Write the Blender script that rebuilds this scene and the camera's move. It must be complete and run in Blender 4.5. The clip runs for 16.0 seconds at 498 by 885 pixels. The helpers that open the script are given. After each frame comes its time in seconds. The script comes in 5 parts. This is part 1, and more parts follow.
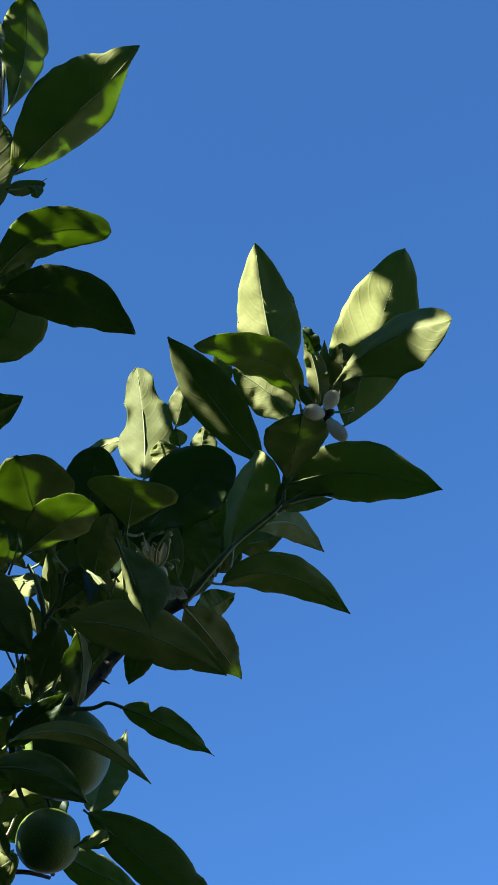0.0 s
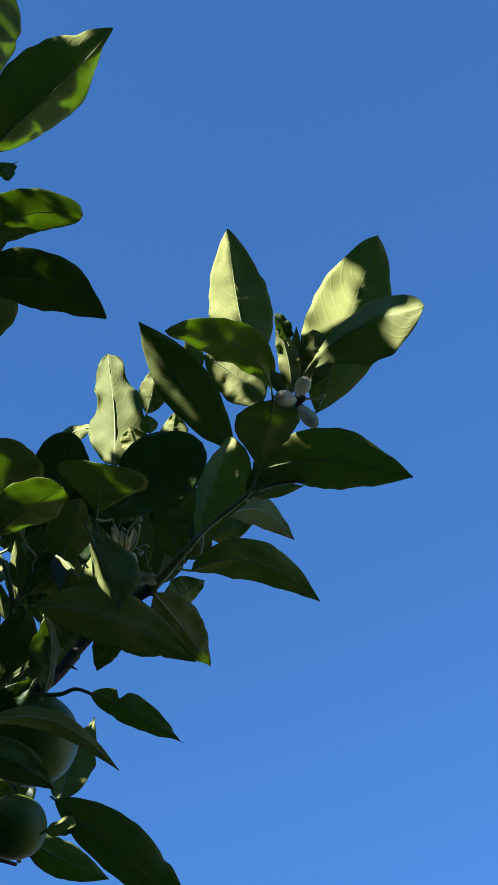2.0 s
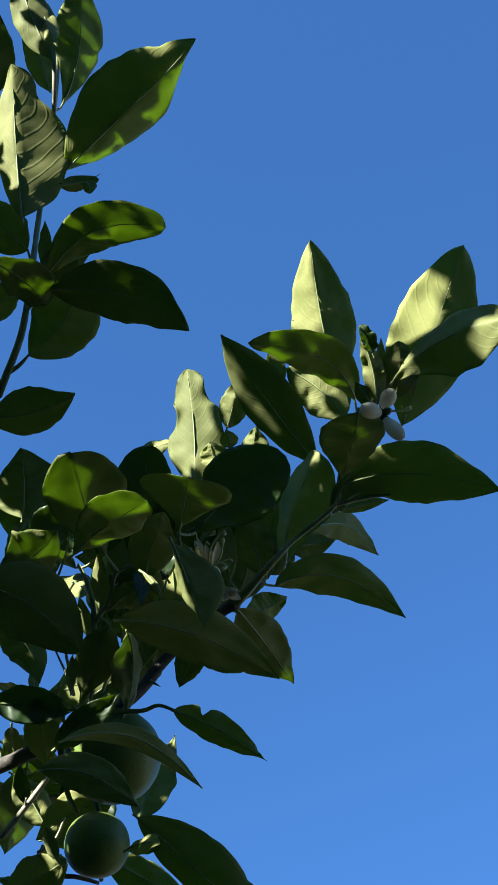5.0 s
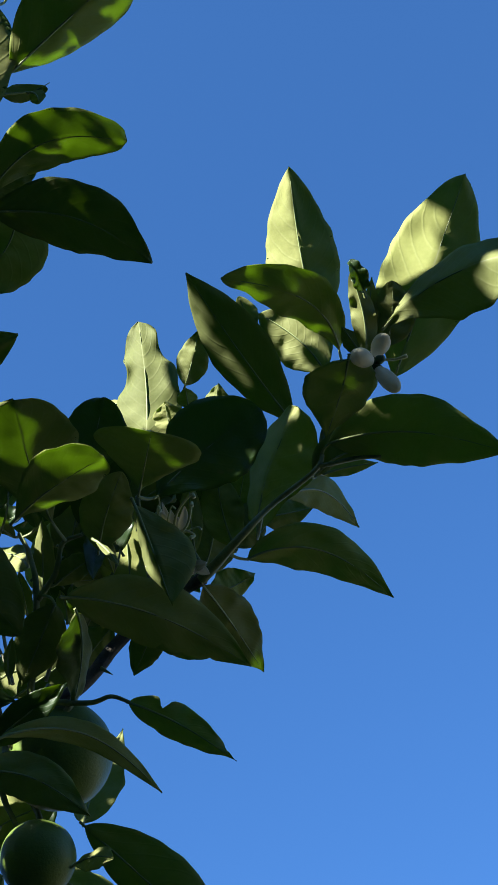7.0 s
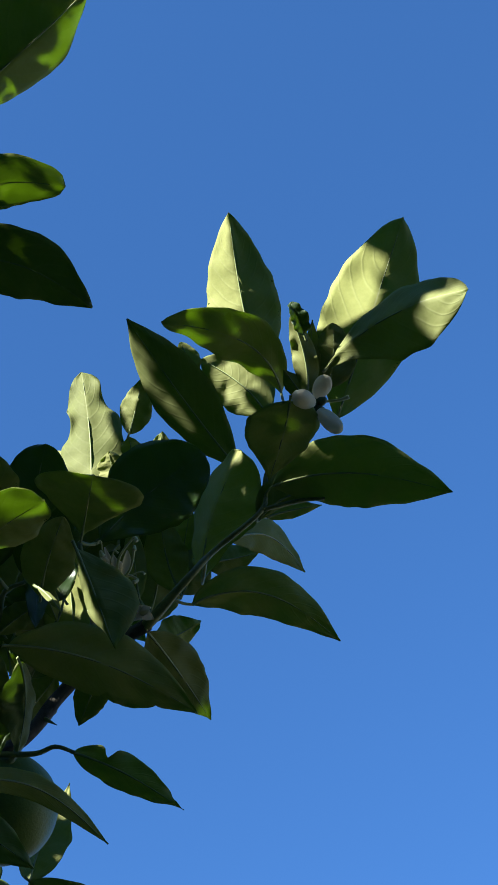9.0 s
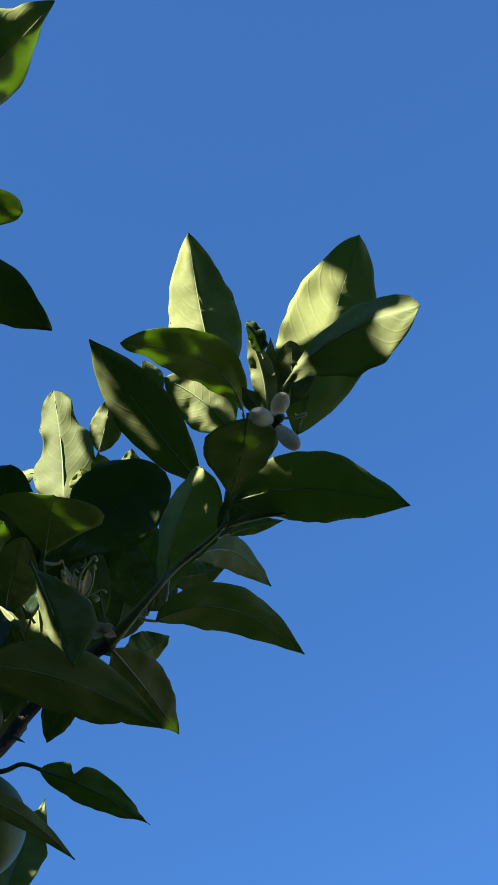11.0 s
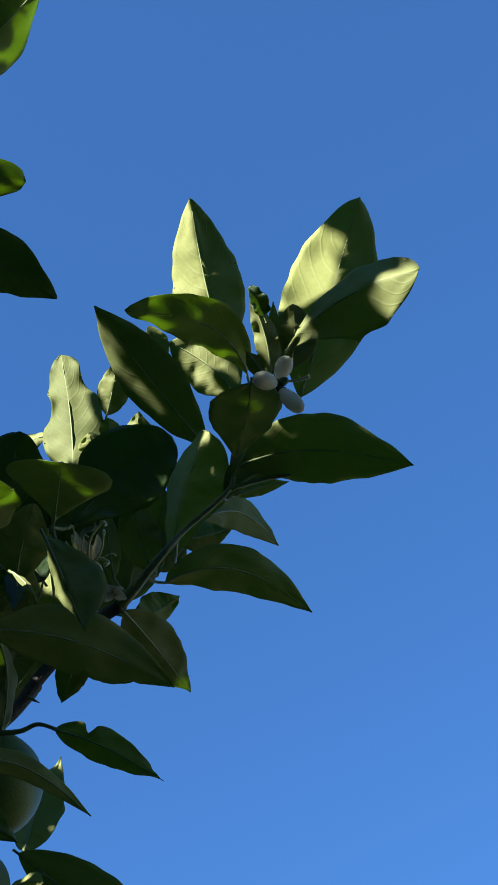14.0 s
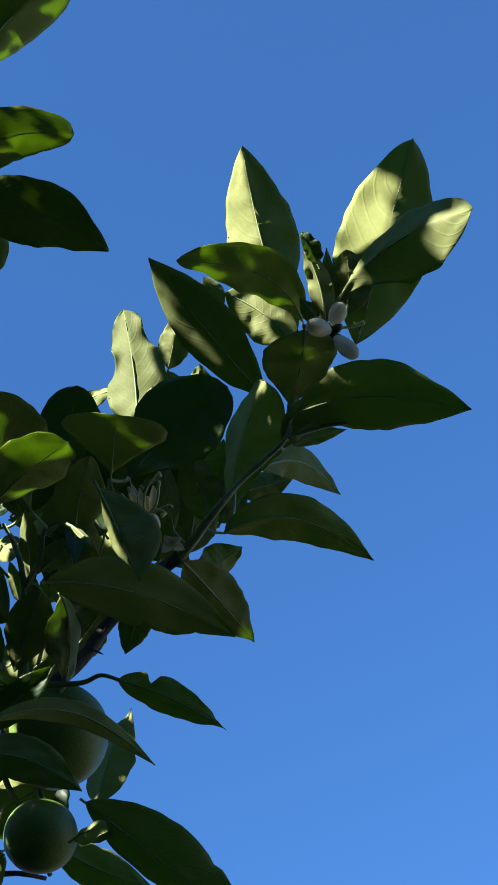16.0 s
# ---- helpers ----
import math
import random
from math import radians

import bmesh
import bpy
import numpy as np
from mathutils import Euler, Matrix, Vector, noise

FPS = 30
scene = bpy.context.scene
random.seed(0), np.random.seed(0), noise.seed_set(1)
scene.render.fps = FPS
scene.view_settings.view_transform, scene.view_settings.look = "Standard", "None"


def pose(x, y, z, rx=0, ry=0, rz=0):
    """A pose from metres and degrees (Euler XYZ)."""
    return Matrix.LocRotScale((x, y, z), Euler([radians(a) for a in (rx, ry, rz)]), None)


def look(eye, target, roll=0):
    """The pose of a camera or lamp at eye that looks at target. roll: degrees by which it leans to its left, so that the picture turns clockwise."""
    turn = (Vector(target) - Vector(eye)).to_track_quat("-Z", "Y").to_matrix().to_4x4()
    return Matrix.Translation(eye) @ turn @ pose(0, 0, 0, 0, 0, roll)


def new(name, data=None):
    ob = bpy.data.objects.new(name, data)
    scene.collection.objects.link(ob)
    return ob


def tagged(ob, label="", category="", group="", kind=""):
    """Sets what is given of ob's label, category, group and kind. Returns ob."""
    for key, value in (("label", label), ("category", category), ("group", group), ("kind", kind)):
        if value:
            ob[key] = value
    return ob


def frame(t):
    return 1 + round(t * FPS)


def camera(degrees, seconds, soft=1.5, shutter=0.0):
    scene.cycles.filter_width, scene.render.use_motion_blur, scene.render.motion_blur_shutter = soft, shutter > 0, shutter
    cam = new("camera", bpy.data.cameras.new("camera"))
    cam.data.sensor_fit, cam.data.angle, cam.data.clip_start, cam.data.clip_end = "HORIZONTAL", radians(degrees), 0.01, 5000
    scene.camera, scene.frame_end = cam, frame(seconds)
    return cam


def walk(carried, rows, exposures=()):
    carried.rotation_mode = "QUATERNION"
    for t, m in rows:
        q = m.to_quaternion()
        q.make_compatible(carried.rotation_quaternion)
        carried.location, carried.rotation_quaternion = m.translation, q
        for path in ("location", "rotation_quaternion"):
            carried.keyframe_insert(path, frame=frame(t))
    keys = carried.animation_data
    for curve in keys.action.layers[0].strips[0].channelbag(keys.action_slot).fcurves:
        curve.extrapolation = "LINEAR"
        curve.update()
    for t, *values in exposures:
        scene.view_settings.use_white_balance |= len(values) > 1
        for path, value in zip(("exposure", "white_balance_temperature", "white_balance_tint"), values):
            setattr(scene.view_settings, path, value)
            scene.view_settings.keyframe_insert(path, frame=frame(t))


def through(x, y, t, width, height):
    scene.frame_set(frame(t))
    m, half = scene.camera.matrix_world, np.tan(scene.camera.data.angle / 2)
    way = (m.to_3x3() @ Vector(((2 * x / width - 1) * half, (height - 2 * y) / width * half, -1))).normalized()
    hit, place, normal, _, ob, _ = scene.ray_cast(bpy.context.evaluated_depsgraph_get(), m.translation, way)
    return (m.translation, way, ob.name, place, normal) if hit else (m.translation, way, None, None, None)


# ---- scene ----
# ---- camera ----
cam = camera(20.01, 16.0)
walk(cam, [(t, pose(*p)) for t, *p in (
    (0.0, 0.0166, -0.0062, 1.5536, 141.880, 0.401, 0.337),
    (0.5, 0.0144, -0.0089, 1.5516, 142.383, 0.855, -0.198),
    (1.0, 0.0202, -0.0038, 1.5500, 142.464, 1.170, -0.389),
    (1.5, 0.0180, -0.0011, 1.5507, 142.079, 1.355, -0.597),
    (2.0, 0.0162, -0.0004, 1.5533, 141.591, 1.059, -0.776),
    (2.5, 0.0152, 0.0010, 1.5538, 141.474, 0.634, -0.578),
    (3.0, 0.0024, 0.0009, 1.5547, 141.442, 0.241, -0.326),
    (3.5, 0.0000, 0.0000, 1.5500, 142.000, -0.000, 0.000),
    (4.0, -0.0003, -0.0037, 1.5526, 142.030, -0.242, 0.345),
    (4.5, 0.0057, -0.0065, 1.5533, 142.273, -0.713, 0.882),
    (4.7, 0.0086, -0.0017, 1.5543, 142.449, -1.093, 1.051),
    (6.8, -0.0277, 0.1007, 1.6416, 142.223, -0.112, -0.741),
    (7.0, -0.0221, 0.1042, 1.6453, 142.003, 0.827, -1.410),
    (7.5, -0.0156, 0.1144, 1.6430, 142.584, 2.383, -2.430),
    (8.0, -0.0138, 0.1088, 1.6416, 143.172, 3.142, -2.794),
    (8.5, -0.0165, 0.1117, 1.6447, 144.002, 3.107, -2.408),
    (9.0, -0.0174, 0.1148, 1.6416, 144.508, 2.955, -1.899),
    (9.5, -0.0133, 0.1101, 1.6375, 145.025, 3.116, -1.634),
    (9.7, -0.0068, 0.1084, 1.6367, 145.275, 3.132, -1.510),
    (11.8, 0.0056, 0.0992, 1.6344, 143.704, 3.814, -1.071),
    (12.0, 0.0016, 0.0976, 1.6371, 143.413, 3.845, -1.082),
    (12.5, -0.0049, 0.0937, 1.6297, 143.547, 3.850, -0.993),
    (13.0, -0.0101, 0.0911, 1.6278, 143.443, 4.051, -0.942),
    (13.5, -0.0084, 0.0845, 1.6264, 143.277, 4.135, -0.676),
    (14.0, 0.0080, 0.0905, 1.6283, 142.971, 3.795, 0.024),
    (14.5, 0.0190, 0.0966, 1.6298, 142.527, 3.302, 0.920),
    (15.0, 0.0269, 0.0991, 1.6296, 142.017, 2.850, 1.781),
    (15.5, 0.0273, 0.1023, 1.6264, 141.717, 2.243, 2.517),
    (16.0, 0.0257, 0.0975, 1.6277, 141.403, 1.838, 3.243),)], [(0.0, 2.42), (1.0, 2.36), (2.5, 2.38), (4.0, 2.44), (7.0, 2.42), (9.5, 2.38), (12.0, 2.37), (14.0, 2.36), (16.0, 2.43)])

# ---- world, sun, exposure ----
SUN_TO = Vector((-0.703, -0.622, 0.346)).normalized()
world = bpy.data.worlds.new("clear_sky")
scene.world = world
world.use_nodes = True
wn = world.node_tree.nodes
wl = world.node_tree.links
sky = wn.new("ShaderNodeTexSky")
sky.sky_type = "NISHITA"
sky.sun_disc = False
sky.sun_elevation = math.asin(SUN_TO.z)
sky.sun_rotation = math.atan2(SUN_TO.x, SUN_TO.y)
sky.ozone_density = 3.0
sky.dust_density = 0.3
tint = wn.new("ShaderNodeMix")
tint.data_type, tint.blend_type = "RGBA", "MULTIPLY"
tint.inputs["Factor"].default_value = 1.0
tint.inputs[7].default_value = (0.515, 0.855, 1.25, 1)
wl.new(sky.outputs[0], tint.inputs[6])
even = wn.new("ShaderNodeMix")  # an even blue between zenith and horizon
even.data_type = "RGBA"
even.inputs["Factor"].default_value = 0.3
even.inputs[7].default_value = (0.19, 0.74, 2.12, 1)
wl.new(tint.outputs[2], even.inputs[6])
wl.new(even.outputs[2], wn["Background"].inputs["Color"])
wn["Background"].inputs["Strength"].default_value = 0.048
sun_data = bpy.data.lights.new("sun", "SUN")
sun_data.energy, sun_data.angle, sun_data.color = 4.35, radians(0.53), (1.0, 0.97, 0.91)
sun = new("sun", sun_data)
sun.matrix_world = look(SUN_TO * 20, (0, 0, 0))


# ---- materials ----
def nodes_of(name):
    m = bpy.data.materials.new(name)
    m.use_nodes = True
    nt = m.node_tree
    nt.nodes.clear()
    return m, nt


def add(nt, kind, **values):
    n = nt.nodes.new("ShaderNode" + kind)
    for k, v in values.items():
        n.inputs[k.replace("_", " ")].default_value = v
    return n


def ramp(nt, source, stops):
    r = nt.nodes.new("ShaderNodeValToRGB")
    while len(r.color_ramp.elements) < len(stops):
        r.color_ramp.elements.new(0.5)
    for e, (p, c) in zip(r.color_ramp.elements, stops):
        e.position, e.color = p, (*c, 1)
    nt.links.new(source, r.inputs[0])
    return r.outputs[0]


def calc(nt, op, a, b=None):
    n = nt.nodes.new("ShaderNodeMath")
    n.operation = op
    for k, v in enumerate((a, b)):
        if v is None:
            continue
        if isinstance(v, (int, float)):
            n.inputs[k].default_value = v
        else:
            nt.links.new(v, n.inputs[k])
    return n.outputs[0]


def mixed(nt, kind, f, a, b):
    n = nt.nodes.new("ShaderNodeMix")
    n.data_type, n.blend_type = "RGBA", kind
    for sock, v in ((n.inputs["Factor"], f), (n.inputs[6], a), (n.inputs[7], b)):
        if isinstance(v, (int, float)):
            sock.default_value = v
        elif isinstance(v, tuple):
            sock.default_value = (*v, 1)
        else:
            nt.links.new(v, sock)
    return n.outputs[2]


def leaf_material(name, dark, light, vein, through, rough, spec, share, bumps):
    """One face of a citrus leaf: mottled green, paler veins, and light that soaks through."""
    m, nt = nodes_of(name)
    uv = nt.nodes.new("ShaderNodeUVMap")
    uv.uv_map = "leaf"
    sep = nt.nodes.new("ShaderNodeSeparateXYZ")
    nt.links.new(uv.outputs[0], sep.inputs[0])
    along, across = sep.outputs[0], calc(nt, "ABSOLUTE", sep.outputs[1])
    geo = nt.nodes.new("ShaderNodeTexCoord")
    info = nt.nodes.new("ShaderNodeObjectInfo")
    big = add(nt, "TexNoise", Scale=38.0, Detail=3.0)
    fine = add(nt, "TexNoise", Scale=420.0, Detail=4.0, Roughness=0.65)
    for n in (big, fine):
        nt.links.new(geo.outputs["Object"], n.inputs["Vector"])
    # side veins leave the midrib at a slant and bend forward
    phase = calc(nt, "SUBTRACT", calc(nt, "MULTIPLY", along, 62.0), calc(nt, "MULTIPLY", calc(nt, "POWER", across, 1.4), 17.0))
    phase = calc(nt, "ADD", phase, calc(nt, "MULTIPLY", big.outputs[0], 4.0))
    wave = calc(nt, "MULTIPLY", calc(nt, "ADD", calc(nt, "SINE", phase), 1.0), 0.5)
    side = calc(nt, "POWER", wave, 14.0)
    rib = calc(nt, "POWER", calc(nt, "SUBTRACT", 1.0, calc(nt, "MINIMUM", across, 1.0)), 70.0)
    lines = calc(nt, "MINIMUM", calc(nt, "ADD", calc(nt, "MULTIPLY", side, 0.10), rib), 1.0)
    patch = calc(nt, "ADD", calc(nt, "MULTIPLY", big.outputs[0], 0.65), calc(nt, "MULTIPLY", fine.outputs[0], 0.35))
    base = ramp(nt, patch, [(0.3, dark), (0.7, light)])
    shade = ramp(nt, info.outputs["Random"], [(0.0, (0.62, 0.66, 0.62)), (0.55, (0.98, 0.98, 0.96)), (1.0, (1.16, 1.18, 1.0))])
    base = mixed(nt, "MULTIPLY", 1.0, base, shade)
    colour = mixed(nt, "MIX", lines, base, vein)
    # a few brown specks
    spot = add(nt, "TexNoise", Scale=75.0, Detail=2.0)
    nt.links.new(geo.outputs["Object"], spot.inputs["Vector"])
    colour = mixed(nt, "MIX", ramp(nt, spot.outputs[0], [(0.74, (0, 0, 0)), (0.78, (0.6, 0.6, 0.6))]), colour, (0.10, 0.07, 0.03))
    height = calc(nt, "ADD", calc(nt, "MULTIPLY", side, -0.5), calc(nt, "MULTIPLY", fine.outputs[0], 0.25))
    height = calc(nt, "ADD", height, calc(nt, "MULTIPLY", wave, 0.12))
    bump = add(nt, "Bump", Strength=bumps, Distance=0.0006)
    nt.links.new(height, bump.inputs["Height"])
    surf = add(nt, "BsdfPrincipled", Roughness=rough, IOR=1.45)
    surf.inputs["Specular IOR Level"].default_value = spec
    nt.links.new(colour, surf.inputs["Base Color"])
    nt.links.new(bump.outputs[0], surf.inputs["Normal"])
    glow = add(nt, "BsdfTranslucent")
    nt.links.new(mixed(nt, "MIX", calc(nt, "MULTIPLY", lines, 0.35), mixed(nt, "MULTIPLY", 0.6, through, shade), vein), glow.inputs["Color"])
    mix = nt.nodes.new("ShaderNodeMixShader")
    mix.inputs[0].default_value = share
    nt.links.new(surf.outputs[0], mix.inputs[1])
    nt.links.new(glow.outputs[0], mix.inputs[2])
    out = nt.nodes.new("ShaderNodeOutputMaterial")
    nt.links.new(mix.outputs[0], out.inputs[0])
    return m


def plain_material(name, stops, scale, rough, bumps=0.3, distance=0.0008, spec=0.4, soak=None, fine=6.0):
    m, nt = nodes_of(name)
    geo = nt.nodes.new("ShaderNodeTexCoord")
    a = add(nt, "TexNoise", Scale=scale, Detail=4.0)
    b = add(nt, "TexNoise", Scale=scale * fine, Detail=3.0)
    for n in (a, b):
        nt.links.new(geo.outputs["Object"], n.inputs["Vector"])
    both = calc(nt, "ADD", calc(nt, "MULTIPLY", a.outputs[0], 0.6), calc(nt, "MULTIPLY", b.outputs[0], 0.4))
    surf = add(nt, "BsdfPrincipled", Roughness=rough)
    surf.inputs["Specular IOR Level"].default_value = spec
    nt.links.new(ramp(nt, both, stops), surf.inputs["Base Color"])
    bump = add(nt, "Bump", Strength=bumps, Distance=distance)
    nt.links.new(both, bump.inputs["Height"])
    nt.links.new(bump.outputs[0], surf.inputs["Normal"])
    out = nt.nodes.new("ShaderNodeOutputMaterial")
    if soak:
        glow = add(nt, "BsdfTranslucent", Color=(*soak, 1))
        mix = nt.nodes.new("ShaderNodeMixShader")
        mix.inputs[0].default_value = 0.35
        nt.links.new(surf.outputs[0], mix.inputs[1])
        nt.links.new(glow.outputs[0], mix.inputs[2])
        nt.links.new(mix.outputs[0], out.inputs[0])
    else:
        nt.links.new(surf.outputs[0], out.inputs[0])
    return m


LEAF_TOP = leaf_material("leaf_upper_face", (0.014, 0.034, 0.012), (0.030, 0.062, 0.018), (0.08, 0.12, 0.04), (0.38, 0.62, 0.05), 0.40, 0.45, 0.23, 0.34)
LEAF_UNDER = leaf_material("leaf_underside", (0.170, 0.190, 0.066), (0.300, 0.318, 0.126), (0.35, 0.38, 0.19), (0.56, 0.70, 0.08), 0.66, 0.18, 0.34, 0.34)
RIB = plain_material("leaf_rib", [(0.3, (0.17, 0.22, 0.08)), (0.7, (0.24, 0.29, 0.12))], 200, 0.55)
GREEN_TWIG = plain_material("green_twig", [(0.3, (0.09, 0.125, 0.04)), (0.7, (0.19, 0.22, 0.09))], 90, 0.6, 0.5)
PALE_TWIG = plain_material("dry_pale_twig", [(0.3, (0.20, 0.19, 0.13)), (0.7, (0.33, 0.32, 0.22))], 90, 0.7, 0.5)
BARK = plain_material("citrus_bark", [(0.3, (0.032, 0.029, 0.022)), (0.7, (0.085, 0.076, 0.058))], 60, 0.8, 0.8, 0.002)
RIND = plain_material("green_rind", [(0.3, (0.075, 0.128, 0.022)), (0.7, (0.125, 0.185, 0.034))], 60, 0.48, 0.55, 0.0009, 0.28, fine=11.0)
PETAL = plain_material("bud_petal", [(0.3, (0.76, 0.66, 0.40)), (0.7, (0.86, 0.77, 0.50))], 120, 0.55, 0.2, soak=(0.8, 0.75, 0.68))
CALYX = plain_material("green_calyx", [(0.3, (0.05, 0.08, 0.025)), (0.7, (0.10, 0.14, 0.05))], 150, 0.55)
PISTIL = plain_material("pale_pistil", [(0.3, (0.35, 0.38, 0.16)), (0.7, (0.5, 0.5, 0.24))], 150, 0.5)
SOIL = plain_material("dry_lawn_soil", [(0.3, (0.050, 0.055, 0.022)), (0.7, (0.088, 0.094, 0.040))], 3, 0.95, 0.8, 0.02)

# for the added walls out of view: pale to bounce light, dark to soak it up
BOUNCE_WALL = plain_material("pale_bounce_wall", [(0.3, (0.16, 0.155, 0.115)), (0.7, (0.25, 0.24, 0.18))], 2, 0.9, 0.6, 0.01)
DARK_WALL = plain_material("dark_shading_wall", [(0.3, (0.05, 0.05, 0.04)), (0.7, (0.10, 0.09, 0.075))], 2, 0.9, 0.6, 0.01)


# ---- mesh makers ----
def part(name, bm, material, parent, label=""):
    me = bpy.data.meshes.new(name)
    bm.to_mesh(me)
    bm.free()
    for m in (material if isinstance(material, (list, tuple)) else (material,)):
        me.materials.append(m)
    for p in me.polygons:
        p.use_smooth = True
    ob = new(name, me)
    if parent:
        ob.parent = parent
        ob.matrix_parent_inverse = parent.matrix_world.inverted()
    return tagged(ob, label)


def thing(name, at, label, category, group="", kind=""):
    ob = new(name)
    ob.location = at
    ob.empty_display_size = 0.05
    ob.matrix_world = Matrix.Translation(at)
    return tagged(ob, label, category, group, kind)


def smooth_line(pts, radii, steps):
    """Points and radii along a smooth curve through the given knots."""
    pts = [Vector(p) for p in pts]
    ext = [pts[0] * 2 - pts[1], *pts, pts[-1] * 2 - pts[-2]]
    out = []
    for i in range(len(pts) - 1):
        a, b, c, d = ext[i:i + 4]
        for k in range(steps + (i == len(pts) - 2)):
            t = k / steps
            p = 0.5 * (2 * b + (c - a) * t + (2 * a - 5 * b + 4 * c - d) * t * t + (3 * b - a - 3 * c + d) * t ** 3)
            out.append((p, radii[i] + (radii[i + 1] - radii[i]) * t))
    return out


def tube_into(bm, line, sides, rough=0.0):
    rings = []
    u = Vector((0.3, 0.5, 0.81))
    for i, (p, r) in enumerate(line):
        d = (line[min(i + 1, len(line) - 1)][0] - line[max(i - 1, 0)][0]).normalized()
        u = (u - d * u.dot(d)).normalized()
        v = d.cross(u)
        ring = []
        for k in range(sides):
            a = 2 * math.pi * k / sides
            q = r * (1 + rough * noise.noise(p * 60 + Vector((math.cos(a), math.sin(a), 0)) * 2))
            ring.append(bm.verts.new(p + u * q * math.cos(a) + v * q * math.sin(a)))
        rings.append(ring)
    for a, b in zip(rings, rings[1:]):
        for k in range(sides):
            bm.faces.new((a[k], a[(k + 1) % sides], b[(k + 1) % sides], b[k]))
    bm.faces.new(rings[0][::-1])
    bm.faces.new(rings[-1])


def twig(parent, pts, radii, material=None, name="twig", steps=5, sides=8, rough=0.25, label=""):
    bm = bmesh.new()
    line = smooth_line(pts, radii, steps)
    tube_into(bm, line, sides, rough)
    if parent == TREE and radii[0] < 0.008:
        NODES.extend(p for p, r in line)
    return part(name, bm, material or GREEN_TWIG, parent, label)


def leaf_line(b, t, n, bow, sag, curl, twist, count, skew=0.85):
    """Centre points, upper normals and side directions along a leaf."""
    axis = t - b
    n = (n - axis * (n.dot(axis) / axis.length_squared)).normalized()
    side = axis.normalized().cross(n)
    pts = []
    for i in range(count + 1):
        u = i / count
        arch = math.sin(math.pi * u ** skew)
        tip = max(0.0, (u - 0.55) / 0.45) ** 2
        pts.append(b + axis * (u - 0.06 * abs(curl) / axis.length * tip) + side * bow * arch + n * (sag * arch + curl * (tip - u * u * 0.25)))
    out = []
    for i, p in enumerate(pts):
        u = i / count
        d = (pts[min(i + 1, count)] - pts[max(i - 1, 0)]).normalized()
        m = (n - d * n.dot(d)).normalized()
        m = Matrix.Rotation(radians(twist) * (u - 0.35), 3, d) @ m
        out.append((p, m, d.cross(m)))
    return out


def leaf_width(u, peak, blunt):
    p = math.log(0.5) / math.log(peak)
    s = math.sin(math.pi * min(1.0, max(0.0, u)) ** p)
    q = 0.82 + (blunt - 0.82) * min(1.0, max(0.0, (u - peak) / (1 - peak)))
    return max(0.0, s) ** q


def blade_into(bm, uv, b, t, width, n, fold, bow, sag, curl, twist, cup, wave, peak, blunt, seed, count, half, skew=0.85, bites=(), edges=(), halves=None):
    line = leaf_line(b, t, n, bow, sag, curl, twist, count, skew)
    rnd = random.Random(seed)
    f1, f2, f3, f4 = (rnd.uniform(0, 6.3) for _ in range(4))
    thick = 0.00022
    small = min(1.0, width / 0.026)
    sheets = []
    for lift in (thick, -thick):
        rows = []
        for i, (p, m, s) in enumerate(line):
            u = i / count
            full = max(width / 2 * leaf_width(u, peak, blunt), 0.0004)
            row = []
            for j in range(-half, half + 1):
                v = j / half
                a = abs(v)
                h = full * (halves[0 if v > 0 else 1] if halves else 1)
                for side, at, wide, deep in bites:
                    if side * v > 0:
                        h *= 1 - deep * a * math.exp(-((u - at) / wide) ** 2)
                bend = 0.0
                for side, u0, u1, much in edges:
                    if side * v > 0 and u0 < u < u1:
                        bend += much * math.sin(math.pi * (u - u0) / (u1 - u0)) * max(0.0, (a - 0.45) / 0.55) ** 2
                ang = radians(halves[2 if v > 0 else 3] if halves else fold)
                nib = 1 + (0.016 * math.sin(u * 19 + f3 + 2 * v) + 0.009 * math.sin(u * 53 + f4 + v) + 0.05 * noise.noise(Vector((u * 9, v * 2, f1)))) * a ** 3
                rip = wave * small * a * a * (math.sin(u * 17 + (f1 if v < 0 else f2)) + 0.6 * math.sin(u * 29 + f3 * (1 if v < 0 else 2)))
                out = s * (h * v * math.cos(ang) * nib)
                dent = (0.0018 * noise.noise(Vector((u * 5 + f1, v * 1.6 + f2, f3))) + 0.0006 * noise.noise(Vector((u * 14 + f2, v * 3.2 + f1, f4)))) * small ** 2
                up = m * (dent + h * a * math.sin(ang) + h * cup * a * a + h * bend + rip + lift * (1 - 0.9 * a ** 6))
                row.append(bm.verts.new(p + out + up))
            rows.append(row)
        sheets.append(rows)
    for k, rows in enumerate(sheets):
        for i in range(count):
            for j in range(2 * half):
                quad = [(i, j), (i, j + 1), (i + 1, j + 1), (i + 1, j)]
                if k == 0:
                    quad.reverse()
                f = bm.faces.new([rows[a][c] for a, c in quad])
                f.material_index = k
                for loop, (a, c) in zip(f.loops, quad):
                    loop[uv].uv = (a / count, c / half - 1)
    # close the rim
    top, low = sheets
    rim = [(i, 0) for i in range(count + 1)] + [(count, j) for j in range(1, 2 * half + 1)]
    rim += [(i, 2 * half) for i in range(count - 1, -1, -1)] + [(0, j) for j in range(2 * half - 1, -1, -1)]
    for (a, c), (d, e) in zip(rim, rim[1:]):
        f = bm.faces.new((top[a][c], low[a][c], low[d][e], top[d][e]))
        f.material_index = 1
        for loop in f.loops:
            loop[uv].uv = (a / count, 1.0)
    return line


leaf_count = 0
NODES = []  # points along the twigs that leaf stalks grow from


